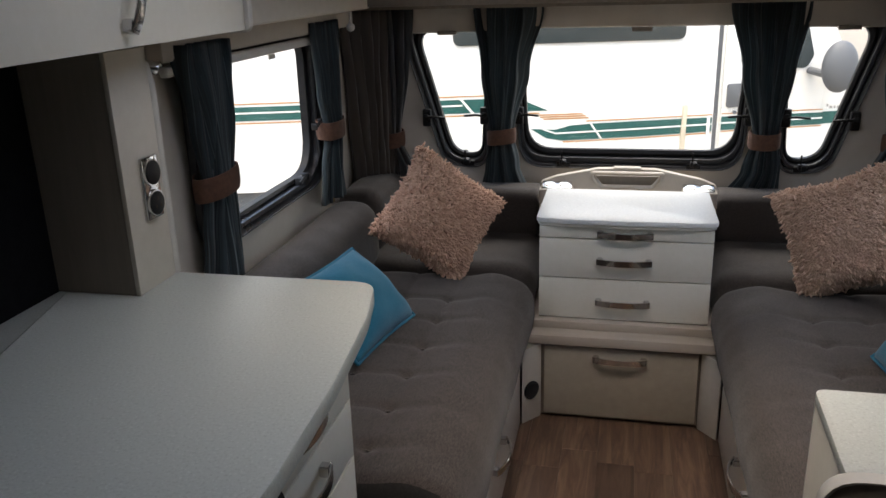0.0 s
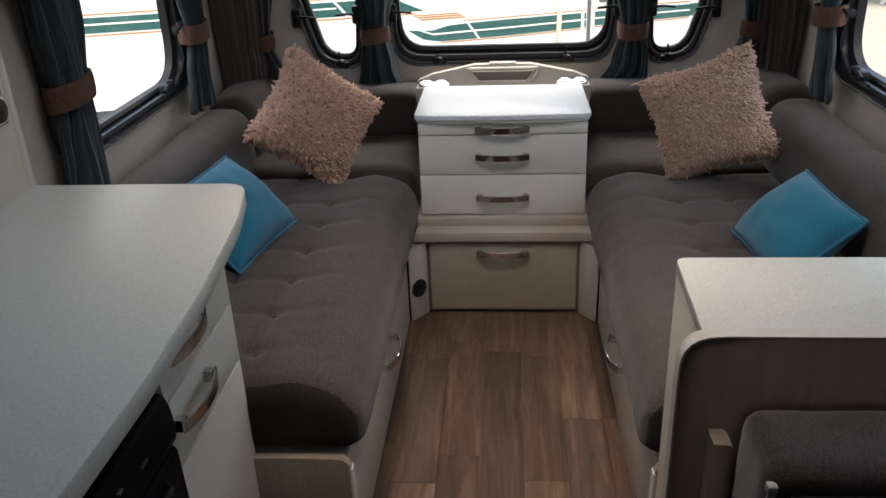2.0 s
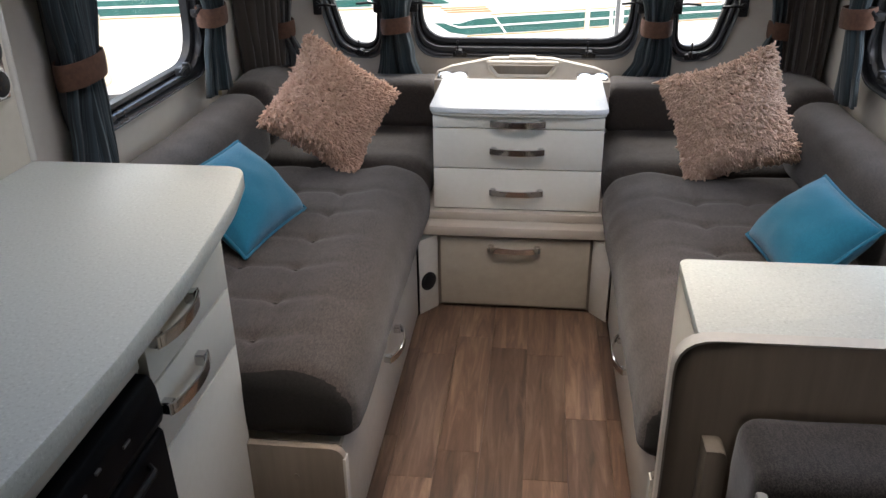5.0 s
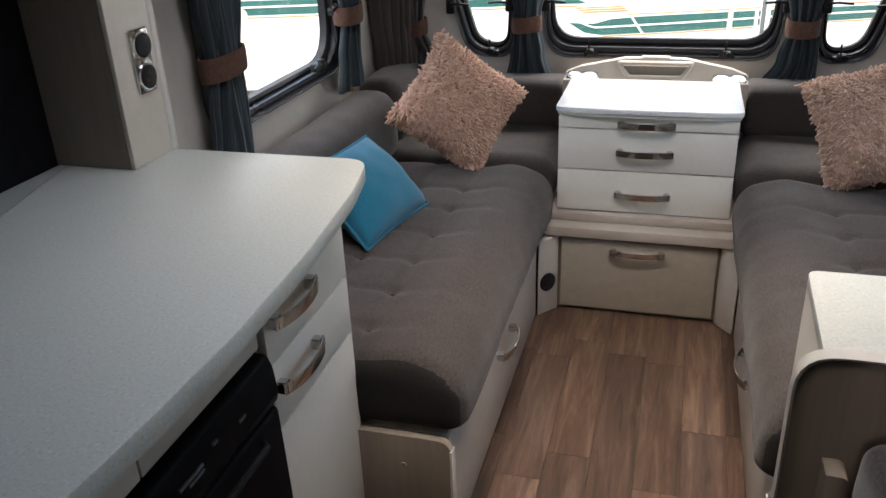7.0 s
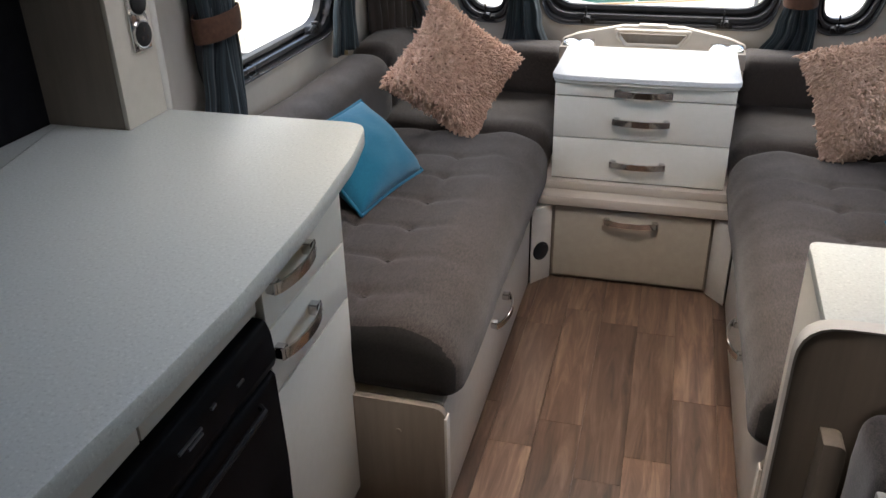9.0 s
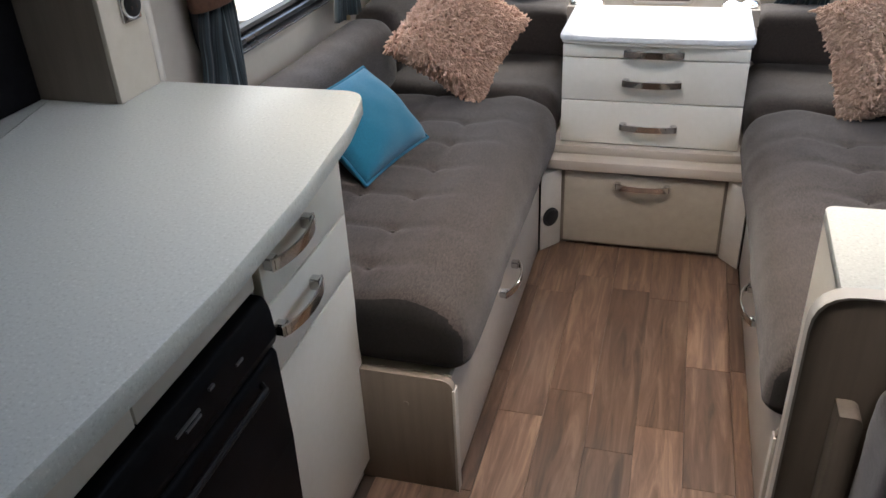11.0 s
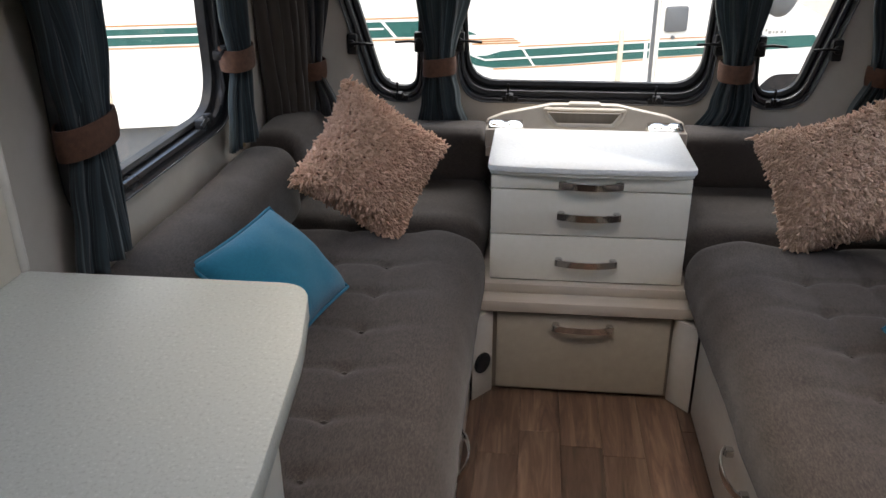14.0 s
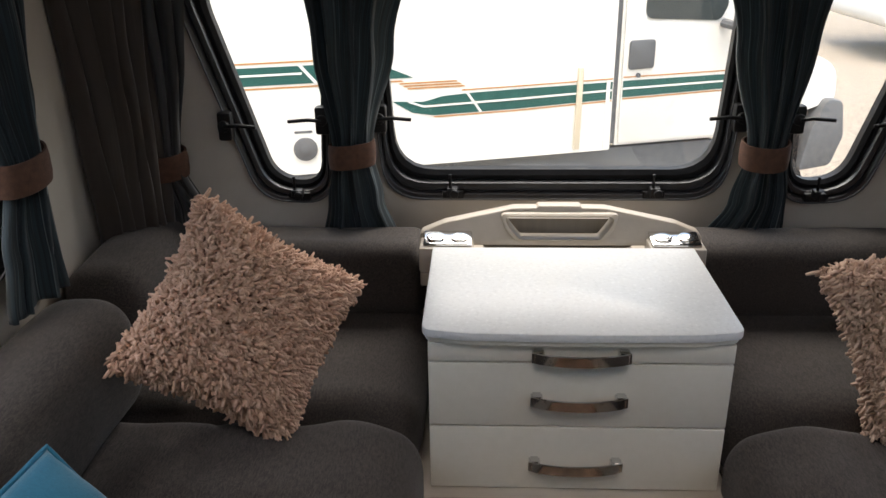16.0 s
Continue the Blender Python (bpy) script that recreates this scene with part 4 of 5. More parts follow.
# ---- curtains ----
def curtain(name, label, along, outw, base, rows, band_z, band_w, folds, mat, seed, depth=0.030, band=True, side=None):
    """A gathered curtain. along, outw: unit directions on and off the wall; rows: (z, centre, width) from top to bottom."""
    rnd = random.Random(seed)
    along, outw, base = Vector(along), Vector(outw), Vector(base)
    th = thing(name, label, "curtain", group="tied curtains", at=base)
    bm = bmesh.new()
    uvl = bm.loops.layers.uv.new("uv")
    nz, nu = 46, folds * 10
    ph = [rnd.uniform(0, 6.28) for _ in range(6)]
    zs = [rows[0][0] + (rows[-1][0] - rows[0][0]) * i / nz for i in range(nz + 1)]

    def at(z):
        for (z0, c0, w0), (z1, c1, w1) in zip(rows, rows[1:]):
            if z >= z1 - 1e-6:
                t = (z0 - z) / (z0 - z1)
                t = t * t * (3 - 2 * t)
                return c0 + (c1 - c0) * t, w0 + (w1 - w0) * t
        return rows[-1][1], rows[-1][2]
    w_top = max(r[2] for r in rows)
    grid = []
    for z in zs:
        c, w = at(z)
        tight = w / w_top
        line = []
        for j in range(nu + 1):
            u = j / nu
            a = 2 * math.pi * folds * u + 1.4 * math.sin(5 * u + ph[0]) + 1.1 * math.sin(4 * z + 3 * u + ph[1])
            off = depth * (0.35 + 0.5 * tight) * (math.sin(a) * (0.7 + 0.4 * math.sin(7 * u + 2 * z + ph[5])) + 0.22 * math.sin(2.3 * a + 5 * z + ph[2]) + 0.25 * noise.noise(Vector((u * 7, z * 3, seed * 1.7))))
            bulge = 0.02 * (1 - (2 * u - 1) ** 2) * (1.2 - tight)
            slide = 0.30 * w / folds * math.cos(a + ph[3]) + 0.006 * noise.noise(Vector((u * 5, z * 6, seed)))
            p = base + along * (c + w * (u - 0.5) + slide) + outw * (0.035 + off + bulge)
            p.z = z + 0.004 * math.sin(a * 0.5 + ph[4]) * (1 if z == zs[-1] else 0)
            line.append(bm.verts.new(p))
        grid.append(line)
    for i in range(nz):
        for j in range(nu):
            f = bm.faces.new((grid[i][j], grid[i][j + 1], grid[i + 1][j + 1], grid[i + 1][j]))
            for lp, (a, b) in zip(f.loops, ((i, j), (i, j + 1), (i + 1, j + 1), (i + 1, j))):
                lp[uvl].uv = (b / nu, a / nz)
            f.smooth = True
    cl = part("cloth", bm, mat, th, fix=False)
    sol = cl.modifiers.new("thick", "SOLIDIFY")
    sol.thickness = 0.0025
    if band:
        c, w = at(band_z)
        bm = bmesh.new()
        h = 0.028
        n = 40
        loops = []
        for zz, grow in ((-h, 0.0), (-h, 0.004), (-h * 0.5, 0.006), (h * 0.5, 0.006), (h, 0.004), (h, 0.0)):
            ring_v = []
            for k in range(n):
                t = 2 * math.pi * k / n
                wr = 0.0015 * math.sin(5 * t + ph[5])
                p = base + along * (c + (band_w / 2 + grow + wr) * math.cos(t)) + outw * (0.035 + (0.038 + grow) * math.sin(t))
                p.z = band_z + zz + 0.006 * math.cos(t + ph[0])
                ring_v.append(bm.verts.new(p))
            loops.append(ring_v)
        for q, r in zip(loops, loops[1:]):
            for k in range(n):
                bm.faces.new((q[k], q[(k + 1) % n], r[(k + 1) % n], r[k]))
        part("tieback", bm, BAND, th, "brown suede tie-back band")
    return th


LAB = "teal-grey striped curtain with brown tie-back"
for s in (-1, 1):
    # between the front windows
    curtain("curtain", LAB + " between windows", (1, 0, 0), (0, -1, 0), (s * 0.465, 0.60, 0.62),
            [(1.272, s * -0.012, 0.245), (1.05, s * -0.004, 0.17), (0.815, 0.0, 0.085), (0.70, s * -0.004, 0.125), (0.602, s * -0.03 if s > 0 else 0.012, 0.175)], 0.808, 0.098, 4, CURTAIN, 3 + s)
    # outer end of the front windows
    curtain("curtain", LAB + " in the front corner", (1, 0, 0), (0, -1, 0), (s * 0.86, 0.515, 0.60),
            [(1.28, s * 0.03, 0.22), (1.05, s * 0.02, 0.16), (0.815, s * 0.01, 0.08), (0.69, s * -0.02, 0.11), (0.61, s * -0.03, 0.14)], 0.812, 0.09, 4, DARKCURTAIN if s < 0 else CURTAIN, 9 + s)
    # side window, far end
    curtain("curtain", LAB + " beside the far jamb", (0, 1, 0), (-s, 0, 0), (s * 0.985, 0.035, 0.69),
            [(1.262, 0.02, 0.25), (1.06, 0.02, 0.17), (0.92, 0.02, 0.10), (0.80, 0.0, 0.14), (0.695, -0.01, 0.17)], 0.93, 0.13, 4, CURTAIN, 15 + s)
    # side window, near end
    curtain("curtain", LAB + " beside the near jamb", (0, 1, 0), (-s, 0, 0), (s * 0.985, -0.735, 0.69),
            [(1.262, 0.0, 0.24), (1.09, 0.01, 0.19), (0.94, 0.005, 0.14), (0.82, 0.0, 0.17), (0.69, -0.005, 0.20)], 0.94, 0.155, 4, CURTAIN, 21 + s)
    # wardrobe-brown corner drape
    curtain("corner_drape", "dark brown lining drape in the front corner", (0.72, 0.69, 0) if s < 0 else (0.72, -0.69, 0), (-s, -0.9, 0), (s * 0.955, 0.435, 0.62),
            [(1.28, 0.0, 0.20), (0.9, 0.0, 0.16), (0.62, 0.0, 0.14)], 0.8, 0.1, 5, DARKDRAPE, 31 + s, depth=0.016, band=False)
    # rod behind the far side curtain
    r = thing("curtain_rod", "thin brass-coloured blind rod beside the side window", "rod", at=(s * 0.98, 0.115, 0.65), group="blind rods")
    part("rod", tube(bmesh.new(), [(s * 0.982, 0.118, 0.66), (s * 0.982, 0.118, 1.22)], 0.0045), BRASSY, r)
    bm = cyl(bmesh.new(), (s * 0.985, 0.118, 0.668), (0, 0, 1), 0.009, 0.018, 12, bevel=0.002)
    part("foot", bm, BRASSY, r)
curtain("doorway_drape", "dark brown drape hanging beside the dinette", (1, 0, 0), (0, -1, 0), (0.56, -1.72, 0.37),
        [(1.9, 0.02, 0.20), (0.95, 0.0, 0.20), (0.385, 0.0, 0.22)], 1, 0.1, 4, DOORDRAPE, 77, depth=0.02, band=False)
for s in (-1, 1):
    k = thing("ball_stay", "small white ball catch above the side curtain", "catch", at=(s * 0.9, 0.16, 1.25), group="ball catches")
    bm = bmesh.new()
    bmesh.ops.create_uvsphere(bm, u_segments=16, v_segments=10, radius=0.014, matrix=Matrix.Translation((s * 0.90, 0.17, 1.235)))
    tube(bm, [(s * 0.90, 0.17, 1.24), (s * 0.90, 0.17, 1.284)], 0.004)
    part("ball", bm, CEIL, k)


# ---- loose cushions ----
def pillow_mesh(w, h, t, puff=0.5, n=26, pinch=0.10):
    """Two faces of a stuffed square cover; returns the vertices and faces in its own plane (x, z) with y as thickness."""
    verts, faces, idx = [], [], {}
    for side in (1, -1):
        for i in range(n + 1):
            for j in range(n + 1):
                u, v = 2 * i / n - 1, 2 * j / n - 1
                rim = max(abs(u), abs(v)) == 1
                if side < 0 and rim:
                    idx[side, i, j] = idx[1, i, j]
                    continue
                k = (max(0, 1 - u * u) * max(0, 1 - v * v)) ** puff
                x = u * w / 2 * (1 - pinch * (1 - v * v) * abs(u))
                z = v * h / 2 * (1 - pinch * (1 - u * u) * abs(v))
                y = side * t / 2 * k
                y += 0.006 * noise.noise(Vector((u * 2, v * 2, side))) * (0 if rim else 1)
                idx[side, i, j] = len(verts)
                verts.append((x, y, z))
    for side in (1, -1):
        for i in range(n):
            for j in range(n):
                q = [idx[side, i, j], idx[side, i + 1, j], idx[side, i + 1, j + 1], idx[side, i, j + 1]]
                faces.append(q if side < 0 else q[::-1])
    return verts, faces


def mesh_object(name, verts, faces, mat, parent, label="", smooth=True):
    me = bpy.data.meshes.new(name)
    me.from_pydata(verts, [], faces)
    me.materials.append(mat)
    if smooth:
        me.polygons.foreach_set("use_smooth", [True] * len(me.polygons))
    me.update()
    ob = new(name, me)
    ob.parent = parent
    return tagged(ob, label)


def shag_cushion(m, mat, size, label, seed):
    rnd = random.Random(seed)
    th = tagged(new("shaggy_cushion"), label, "cushion")
    th.matrix_world = m
    verts, faces = pillow_mesh(size, size, 0.17, 0.42, pinch=0.15)
    mesh_object("cover", verts, faces, BACKING, th)
    tv, tf = [], []
    vs = [Vector(v) for v in verts]
    for f in faces:
        a, b, c, d = (vs[k] for k in f)
        nrm = (b - a).cross(d - a)
        area = nrm.length
        if area < 1e-9:
            continue
        nrm.normalize()
        front = (a.y < 0.01)
        for _ in range(max(1, int(area * (52000 if front else 9000) + rnd.random()))):
            u, v = rnd.random(), rnd.random()
            p = a * (1 - u) * (1 - v) + b * u * (1 - v) + c * u * v + d * (1 - u) * v
            lean = Vector((rnd.gauss(0, 0.42), rnd.gauss(0, 0.3), rnd.gauss(-0.3, 0.42)))
            way = (nrm + lean * 0.9).normalized()
            ln = rnd.uniform(0.010, 0.017)
            r = rnd.uniform(0.0024, 0.0036)
            side = way.orthogonal().normalized()
            up = way.cross(side)
            bend = Vector((rnd.gauss(0, 0.006), rnd.gauss(0, 0.004), rnd.gauss(-0.004, 0.005)))
            base = len(tv)
            for s, k in ((0.0, 0.8), (0.65, 1.35), (1.0, 0.9)):
                q = p + way * ln * s + bend * s * s
                for t in range(4):
                    ang = math.pi / 2 * t + s * 1.2
                    tv.append(q + (side * math.cos(ang) + up * math.sin(ang)) * r * k)
            for ringn in (0, 4):
                for t in range(4):
                    tf.append((base + ringn + t, base + ringn + (t + 1) % 4, base + ringn + 4 + (t + 1) % 4, base + ringn + 4 + t))
            tf.append((base + 8, base + 9, base + 10, base + 11))
    pile = mesh_object("fleece", tv, tf, mat, th, "long twisted shaggy pile")
    tagged(pile, kind="stuff")
    return th


def plain_cushion(m, w, h, label):
    th = tagged(new("scatter_cushion"), label, "cushion")
    th.matrix_world = m
    verts, faces = pillow_mesh(w, h, 0.145, 0.46, 30, 0.05)
    mesh_object("cover", verts, faces, TEAL, th)
    n = 30
    pts = []
    for k in range(4 * n):
        s, t = divmod(k, n)
        a = 2 * t / n - 1
        u, v = ((a, -1), (1, a), (-a, 1), (-1, -a))[s]
        x = u * w / 2 * (1 - 0.05 * (1 - v * v) * abs(u))
        z = v * h / 2 * (1 - 0.05 * (1 - u * u) * abs(v))
        pts.append((x * 1.012, 0, z * 1.012))
    pts.append(pts[0])
    bm = tube(bmesh.new(), pts, 0.0045, 8)
    finish(bm)
    me = bpy.data.meshes.new("piping")
    bm.to_mesh(me)
    bm.free()
    me.materials.append(TEAL)
    ob = new("piping", me)
    ob.parent = th
    return th


def lean_on(top, right, bottom, left, spin=0.0):
    """The pose of a square cushion whose corners lie near the four given places; its front is -y."""
    a, b, c, d = (Vector(p) for p in (top, right, bottom, left))
    n = (b - d).cross(a - c).normalized()
    if n.y > 0:
        n = -n
    z = (a - b + d - c)
    y = -n
    z = (z - z.dot(y) * y).normalized()
    x = y.cross(z)
    m = Matrix((x, y, z)).transposed().to_4x4()
    return Matrix.Translation((a + b + c + d) / 4) @ m @ Matrix.Rotation(radians(spin), 4, "Y")


# standing on one corner, leaning on the bolsters
SHAG_L_POSE = lean_on((-0.672, 0.138, 0.855), (-0.422, 0.201, 0.645), (-0.535, -0.013, 0.446), (-0.781, -0.073, 0.618))
SHAG_R_POSE = lean_on((0.687, -0.010, 0.880), (0.810, -0.040, 0.534), (0.541, -0.030, 0.449), (0.463, 0.133, 0.713))
TEAL_L_POSE = lean_on((-0.765, -0.285, 0.655), (-0.615, -0.350, 0.490), (-0.645, -0.730, 0.455), (-0.810, -0.643, 0.613), -11)
TEAL_R_POSE = lean_on((0.755, -0.380, 0.640), (0.800, -0.728, 0.612), (0.640, -0.800, 0.465), (0.607, -0.509, 0.468))
shag_cushion(SHAG_L_POSE, SHAG, 0.338, "shaggy pinkish-tan cushion standing on its corner", 5)
shag_cushion(SHAG_R_POSE, SHAG_R, 0.332, "shaggy beige cushion leaning on the corner bolsters", 6)
plain_cushion(TEAL_L_POSE, 0.325, 0.260, "plain teal-blue cotton cushion with piping on the seat")
plain_cushion(TEAL_R_POSE, 0.228, 0.296, "plain teal-blue cotton cushion slumped against the bolster")


# ---- outside ----
GZ = -0.68
gm = bmesh.new()
bmesh.ops.create_grid(gm, x_segments=2, y_segments=2, size=400, matrix=Matrix.Translation((0, 0, GZ)))
tagged(part("ground", gm, GRAVEL, smooth=False), "pale brown gravel yard", "ground", kind="structure")


def van_at(x, z, d):
    """A point of the motorhome's side; x runs along it, d stands out towards the window."""
    n = Vector((0.27, -1, 0)).normalized()
    p = Vector((x + 0.03, 3.15 + 0.27 * x, z - 0.18)) + n * d
    return (p.x, p.y, p.z)


def on_van(pts, d0, d1, bevel=0.0):
    return plate(pts, lambda x, z, d: van_at(x, z, d0 + d), d1 - d0, bevel=bevel)


def band_pts(path, w):
    """An outline of even height along a path of (x, lower z)."""
    return [(x, z) for x, z in path] + [(x, z + w) for x, z in reversed(path)]


def motorhome():
    v = thing("motorhome", "white motorhome with dark green side stripes parked outside", "motorhome", at=(0, 4, GZ))
    body = rounded([(-5.0, 0.20), (0.53, 0.225), (0.53, 2.2), (-5.0, 2.2)], [0.05, 0.01, 0.1, 0.2])
    part("body", plate(body, lambda x, z, d: van_at(x, z, -d), 2.0), VAN, v)
    cab = rounded([(0.57, 0.24), (1.25, 0.245), (1.62, 0.33), (1.92, 0.42), (1.90, 0.62), (1.45, 0.84), (1.12, 1.55), (0.57, 1.6)], [0.01, 0.02, 0.02, 0.05, 0.15, 0.1, 0.15, 0.02])
    part("cab", plate(cab, lambda x, z, d: van_at(x, z, -d - 0.03), 1.8), VAN, v, "white van cab")
    part("door_gap", on_van([(0.53, 0.25), (0.57, 0.25), (0.57, 1.6), (0.53, 1.6)], -0.06, -0.035), GREYPL, v)
    door = rounded([(0.585, 0.255), (1.22, 0.258), (1.26, 0.9), (1.10, 1.5), (0.585, 1.52)], [0.02, 0.03, 0.05, 0.1, 0.02])
    dr = part("cab_door", on_van(door, -0.03, -0.012, 0.004), VAN, v)
    part("door_handle", on_van(rounded([(0.612, 0.67), (0.755, 0.675), (0.755, 0.83), (0.612, 0.828)], 0.02), -0.012, 0.004, 0.004), GREYPL, dr, "grey recessed door handle")
    bm = cyl(bmesh.new(), van_at(0.672, 0.637, -0.008), (0.27, -1, 0), 0.013, 0.012, 16)
    part("lock", bm, GREYPL, dr)
    win = rounded([(0.69, 0.94), (1.12, 0.915), (1.16, 1.0), (1.03, 1.45), (0.69, 1.45)], [0.05, 0.05, 0.05, 0.08, 0.05])
    part("side_glass", on_van(win, -0.012, -0.004), CABGLASS, dr, "dark cab side window")
    part("skirt", on_van([(-4.9, -0.10), (1.18, -0.04), (1.18, 0.225), (-4.9, 0.20)], -0.10, -0.045), GREYPL, v, "dark grey lower skirt")
    # mirror on an arm
    bm = bmesh.new()
    bmesh.ops.create_uvsphere(bm, u_segments=20, v_segments=14, radius=1, matrix=Matrix.Translation(van_at(1.23, 0.94, 0.20)) @ Matrix.Rotation(0.27, 4, "Z") @ Matrix.Diagonal((0.115, 0.075, 0.165, 1)))
    tube(bm, [van_at(1.14, 0.90, -0.01), van_at(1.2, 0.88, 0.16)], 0.025)
    part("mirror", bm, GREYPL, v, "grey rounded door mirror")
    # front bumper, wheel and arch
    bump = rounded([(1.72, 0.0), (1.93, 0.02), (1.99, 0.2), (1.95, 0.42), (1.84, 0.44), (1.76, 0.25)], [0.03, 0.05, 0.06, 0.05, 0.05, 0.05])
    part("bumper", plate(bump, lambda x, z, d: van_at(x, z, 0.02 - d), 1.9, bevel=0.02), GREYPL, v, "grey plastic bumper")
    part("wheel_arch", on_van(rounded([(1.22, -0.2), (1.74, -0.2), (1.72, 0.24), (1.60, 0.37), (1.38, 0.37), (1.25, 0.24)], [0.01, 0.01, 0.08, 0.12, 0.12, 0.08]), -0.028, -0.024), BLACK, v)
    wh = part("wheel", cyl(bmesh.new(), van_at(1.48, -0.16, -0.10), (0.27, -1, 0), 0.335, 0.2, 40, bevel=0.04), TYRE, v, "dusty black tyre")
    part("rim", cyl(bmesh.new(), van_at(1.48, -0.16, 0.004), (0.27, -1, 0), 0.20, 0.02, 30, bevel=0.008), GREYWASH, wh)
    wb = part("rear_wheel", cyl(bmesh.new(), van_at(-3.9, -0.16, -0.12), (0.27, -1, 0), 0.335, 0.2, 40, bevel=0.04), TYRE, v)
    # side stripes: the upper one steps down by a slanted beak to the lower one
    part("stripe", on_van([(-4.95, 0.695), (-0.80, 0.695), (-0.55, 0.695), (-0.66, 0.745), (-0.74, 0.785), (-4.95, 0.790)], 0.0, 0.003), GREEN, v, "dark green stripe")
    part("stripe", on_van([(-0.66, 0.575), (-0.56, 0.510), (-0.45, 0.490), (0.0, 0.497), (0.525, 0.515), (0.525, 0.610), (0.0, 0.603), (-0.25, 0.598), (-0.40, 0.590), (-0.5, 0.565)], 0.0, 0.003), GREEN, v, "dark green stripe")
    part("stripe", on_van([(0.59, 0.518), (1.26, 0.535), (1.26, 0.615), (0.59, 0.610)], -0.012, -0.009), GREEN, v, "dark green stripe")
    part("stripe", on_van([(1.27, 0.535), (1.72, 0.548), (1.62, 0.622), (1.27, 0.617)], -0.03, -0.026), GREEN, v, "dark green stripe")
    for z, x0, x1 in ((0.676, -4.95, -0.60), (0.802, -4.95, -0.72), (0.662, -0.62, -0.32), (0.648, -0.60, -0.30), (0.634, -0.58, -0.28)):
        part("pinline", on_van([(x0, z), (x1, z), (x1 - 0.01, z + 0.008), (x0, z + 0.008)], 0.0, 0.003), ORANGE, v, "thin gold pinline")
    part("pinline", on_van(band_pts([(-0.30, 0.612), (0.0, 0.615), (0.525, 0.624)], 0.007), 0.0, 0.003), ORANGE, v, "thin gold pinline")
    part("pinline", on_van(band_pts([(-0.45, 0.478), (0.0, 0.484), (0.525, 0.502)], 0.007), 0.0, 0.003), ORANGE, v, "thin gold pinline")
    part("pinline", on_van(band_pts([(0.59, 0.626), (1.26, 0.632)], 0.007), -0.012, -0.009), ORANGE, v, "thin gold pinline")
    part("pinline", on_van(band_pts([(0.59, 0.506), (1.26, 0.522)], 0.007), -0.012, -0.009), ORANGE, v, "thin gold pinline")
    part("pale_line", on_van(band_pts([(-4.95, 0.742), (-1.10, 0.742)], 0.010), 0.003, 0.006), VAN, v)
    part("pale_line", on_van([(-1.12, 0.79), (-1.10, 0.79), (-1.02, 0.69), (-1.04, 0.69)], 0.003, 0.006), VAN, v)
    part("pale_line", on_van(band_pts([(-0.58, 0.565), (-0.50, 0.535), (0.0, 0.545), (0.525, 0.56)], 0.010), 0.003, 0.006), VAN, v)
    part("pale_line", on_van([(-0.28, 0.60), (-0.265, 0.60), (-0.19, 0.49), (-0.205, 0.49)], 0.003, 0.006), VAN, v)
    part("pale_line", on_van(band_pts([(0.59, 0.562), (1.26, 0.573)], 0.010), -0.009, -0.006), VAN, v)
    # upright cream trim, vent, locker hatch, top window
    part("upright_trim", on_van(rounded([(0.315, 0.245), (0.350, 0.245), (0.355, 0.70), (0.325, 0.70)], 0.006), 0.0, 0.016, 0.004), VANCREAM, v, "cream upright trim strip")
    part("upright_trim", on_van([(0.49, 0.235), (0.51, 0.235), (0.51, 0.62), (0.49, 0.62)], 0.0, 0.008), VAN, v)
    bm = cyl(bmesh.new(), van_at(-1.11, 0.355, 0.005), (0.27, -1, 0), 0.062, 0.016, 28, bevel=0.004)
    cyl(bm, van_at(-1.11, 0.355, 0.014), (0.27, -1, 0), 0.03, 0.01, 20, bevel=0.002)
    part("flue_vent", bm, GREYPL, v, "round grey flue outlet")
    part("badge", on_van([(-1.16, 0.44), (-1.07, 0.44), (-1.07, 0.452), (-1.16, 0.452)], 0.0, 0.003), GREYPL, v)
    fr_o = rounded([(-3.06, 0.265), (-2.66, 0.265), (-2.66, 0.745), (-3.06, 0.745)], 0.06)
    fr_i = rounded([(-3.015, 0.315), (-2.705, 0.315), (-2.705, 0.695), (-3.015, 0.695)], 0.05)
    part("hatch_frame", ring(fr_o, fr_i, lambda x, z, d: van_at(x, z, d), [(0, 0), (0, 0.014), (0.4, 0.02), (1, 0.014), (1, 0)]), VANCREAM, v, "cream locker hatch frame")
    hd = part("hatch_door", on_van(fr_i, 0.001, 0.008), VAN, v)
    part("hatch_lock", on_van(rounded([(-3.025, 0.42), (-2.925, 0.42), (-2.925, 0.58), (-3.025, 0.58)], 0.025), 0.009, 0.024, 0.004), VANCREAM, hd)
    bm = cyl(bmesh.new(), van_at(-2.975, 0.485, 0.026), (0.27, -1, 0), 0.015, 0.012, 14)
    cyl(bm, van_at(-2.975, 0.53, 0.026), (0.27, -1, 0), 0.018, 0.01, 14)
    part("lock", bm, CHROME, hd)
    tw = rounded([(-1.15, 1.13), (0.315, 1.128), (0.315, 1.68), (-1.15, 1.68)], 0.05)
    part("side_window", on_van(tw, 0.0, 0.014, 0.004), CABGLASS, v, "long tinted side window")
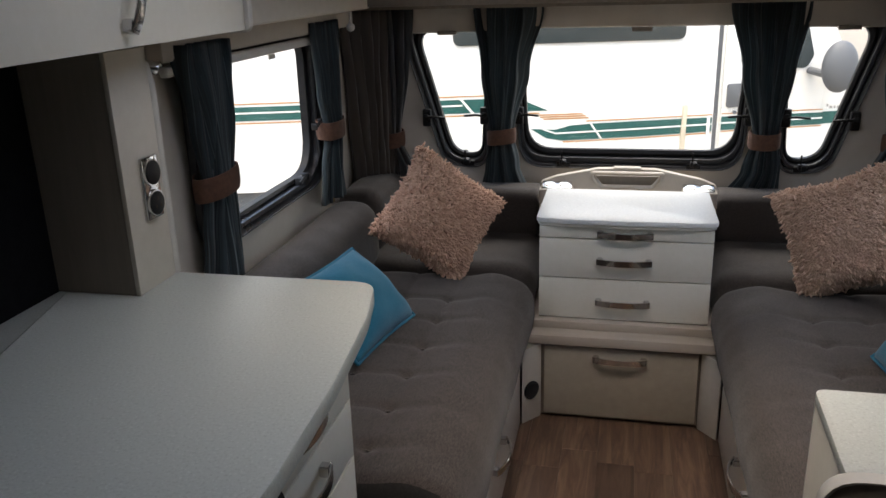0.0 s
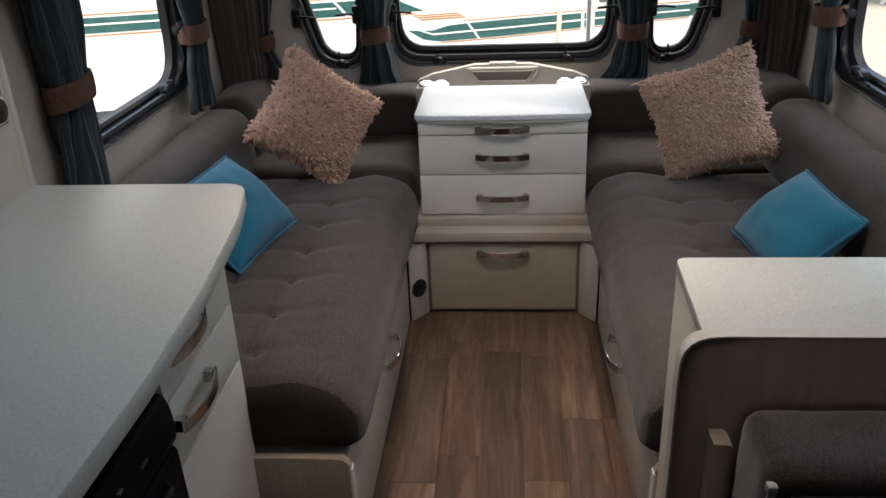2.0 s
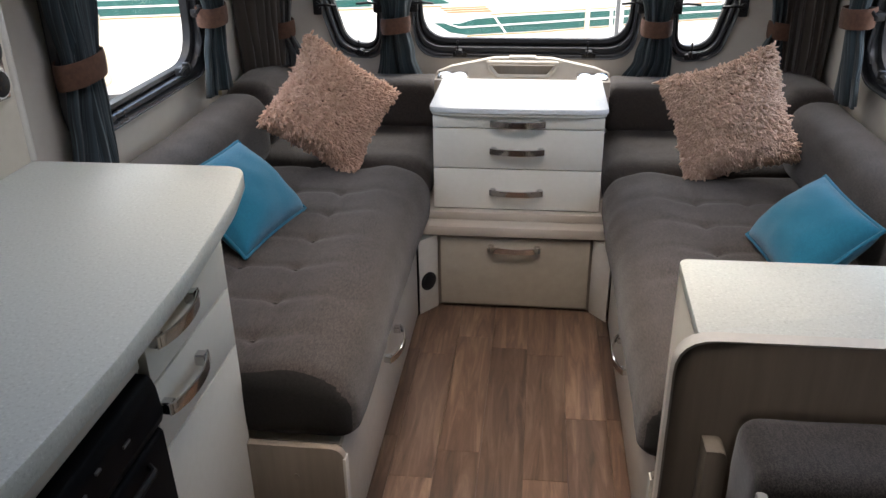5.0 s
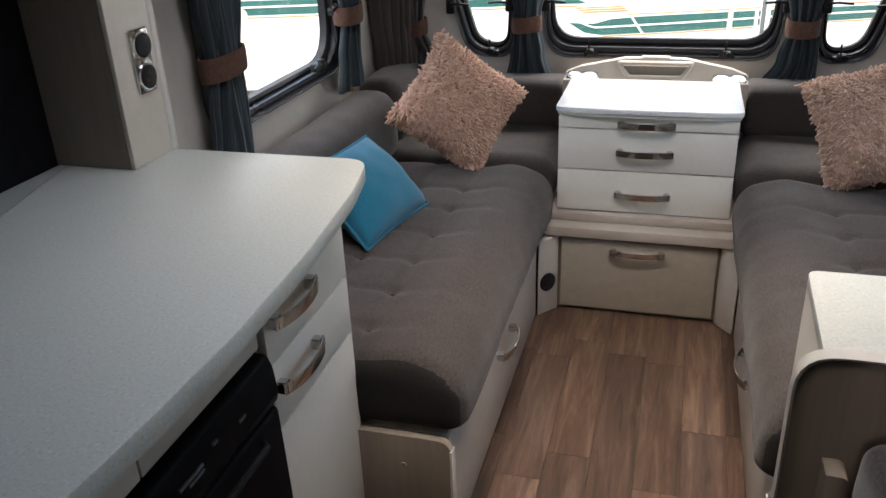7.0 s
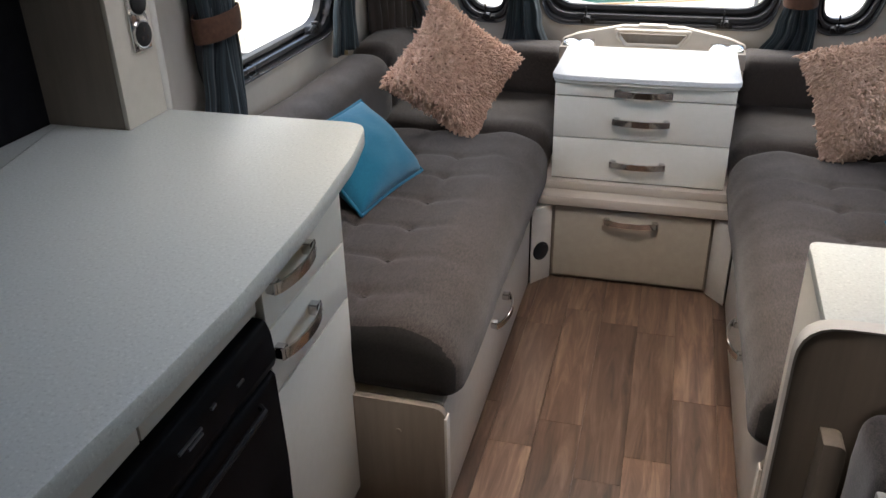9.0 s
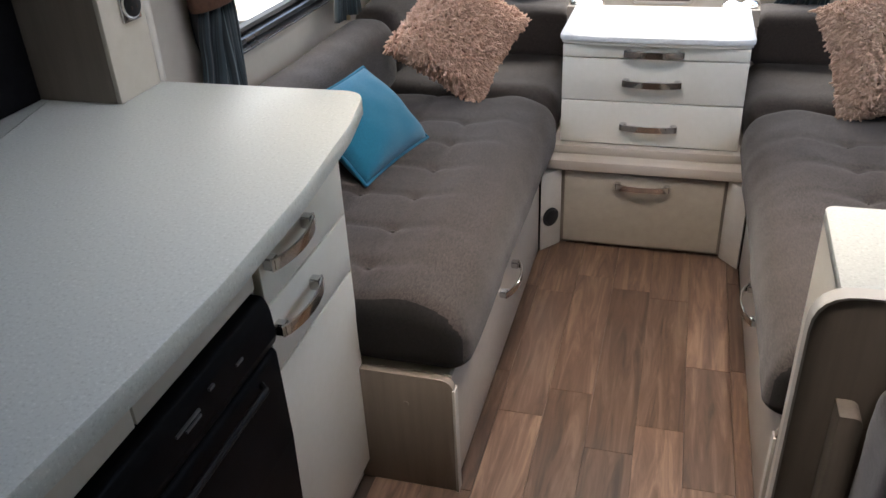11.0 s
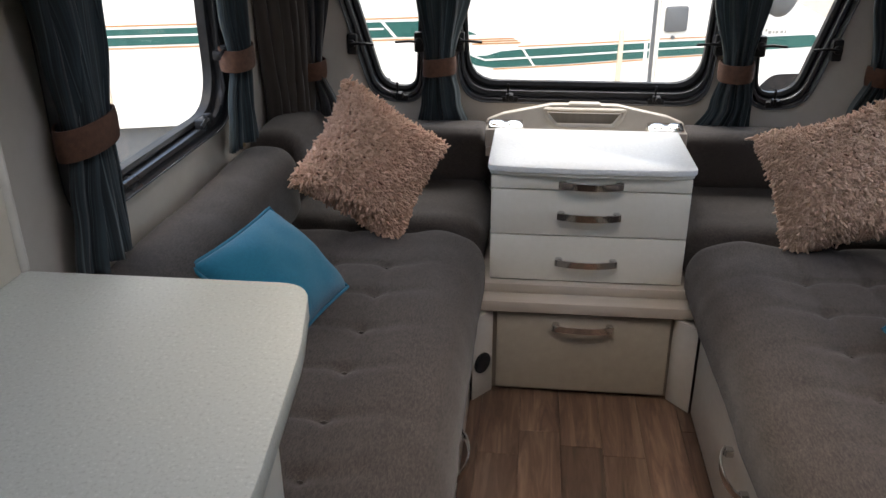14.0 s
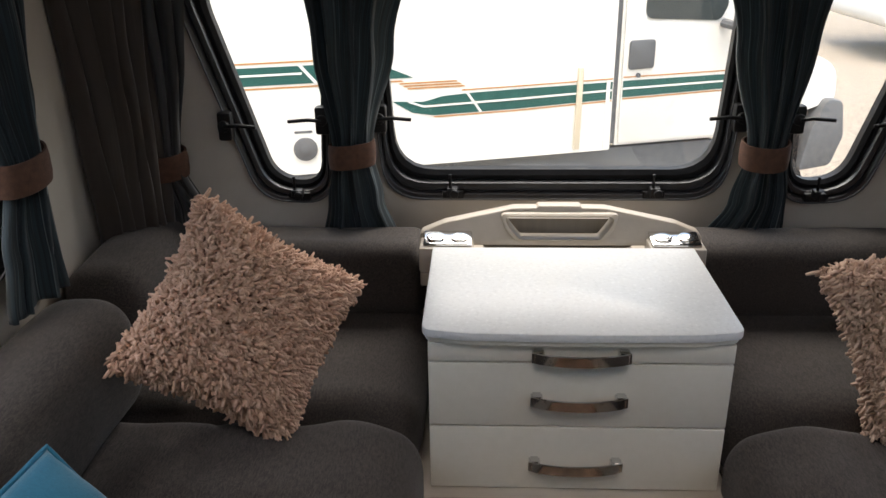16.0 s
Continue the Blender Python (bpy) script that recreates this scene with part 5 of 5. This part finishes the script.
    for k, (x, z, w) in enumerate(((1.29, 0.575, 0.012), (1.31, 0.562, 0.02), (1.34, 0.562, 0.012), (1.36, 0.562, 0.018), (1.39, 0.562, 0.02), (1.42, 0.562, 0.012))):
        part("lettering_bar", on_van([(x, z + 0.075), (x + w, z + 0.075), (x + w, z + 0.093), (x, z + 0.093)], -0.029, -0.0265), GREYWASH, v)


motorhome()

# a second pale vehicle beyond, and a hedge line at the yard's far edge
h = thing("parked_caravan", "white caravan parked across the yard", "caravan", at=(7, 9, GZ))
cb = rounded([(5.0, -0.25), (10.5, -0.25), (10.5, 1.7), (5.6, 1.7)], [0.3, 0.2, 0.3, 0.5])
part("body", plate(cb, lambda x, z, d: (x, 10.0 + d, z), 2.1, bevel=0.03), VAN, h)
part("window", plate(rounded([(6.2, 0.55), (8.6, 0.55), (8.6, 1.15), (6.4, 1.15)], 0.1), lambda x, z, d: (x, 9.985 + d, z), 0.014), CABGLASS, h)
part("wheel", cyl(bmesh.new(), (7.9, 10.05, GZ + 0.32), (0, 1, 0), 0.32, 0.2, 30, bevel=0.04), TYRE, h)
part("corner_leg", tube(bmesh.new(), [(5.7, 10.2, -0.25), (5.45, 10.2, GZ)], 0.035), GREYWASH, h)

# ---- floor planks ----
rnd = random.Random(4)
plank_floor = bpy.data.objects["floor"]
lengths = (0.42, 0.55, 0.68)
plank_mesh = {}
PW = 0.108
for ln in lengths:
    bm = bx(-PW / 2 + 0.0004, PW / 2 - 0.0004, -ln / 2 + 0.0004, ln / 2 - 0.0004, -0.006, 0.0, bevel=0.0006, seg=1)
    finish(bm, False)
    me = bpy.data.meshes.new("plank")
    bm.to_mesh(me)
    bm.free()
    me.materials.append(OAK)
    plank_mesh[ln] = me
for col in range(-4, 5):
    y = -0.02 - rnd.uniform(0.0, 0.4) + 0.4
    while y > -3.3:
        ln = rnd.choice(lengths)
        ob = new("plank", plank_mesh[ln])
        ob.location = (col * PW, y - ln / 2, 0.0)
        ob.parent = plank_floor
        y -= ln
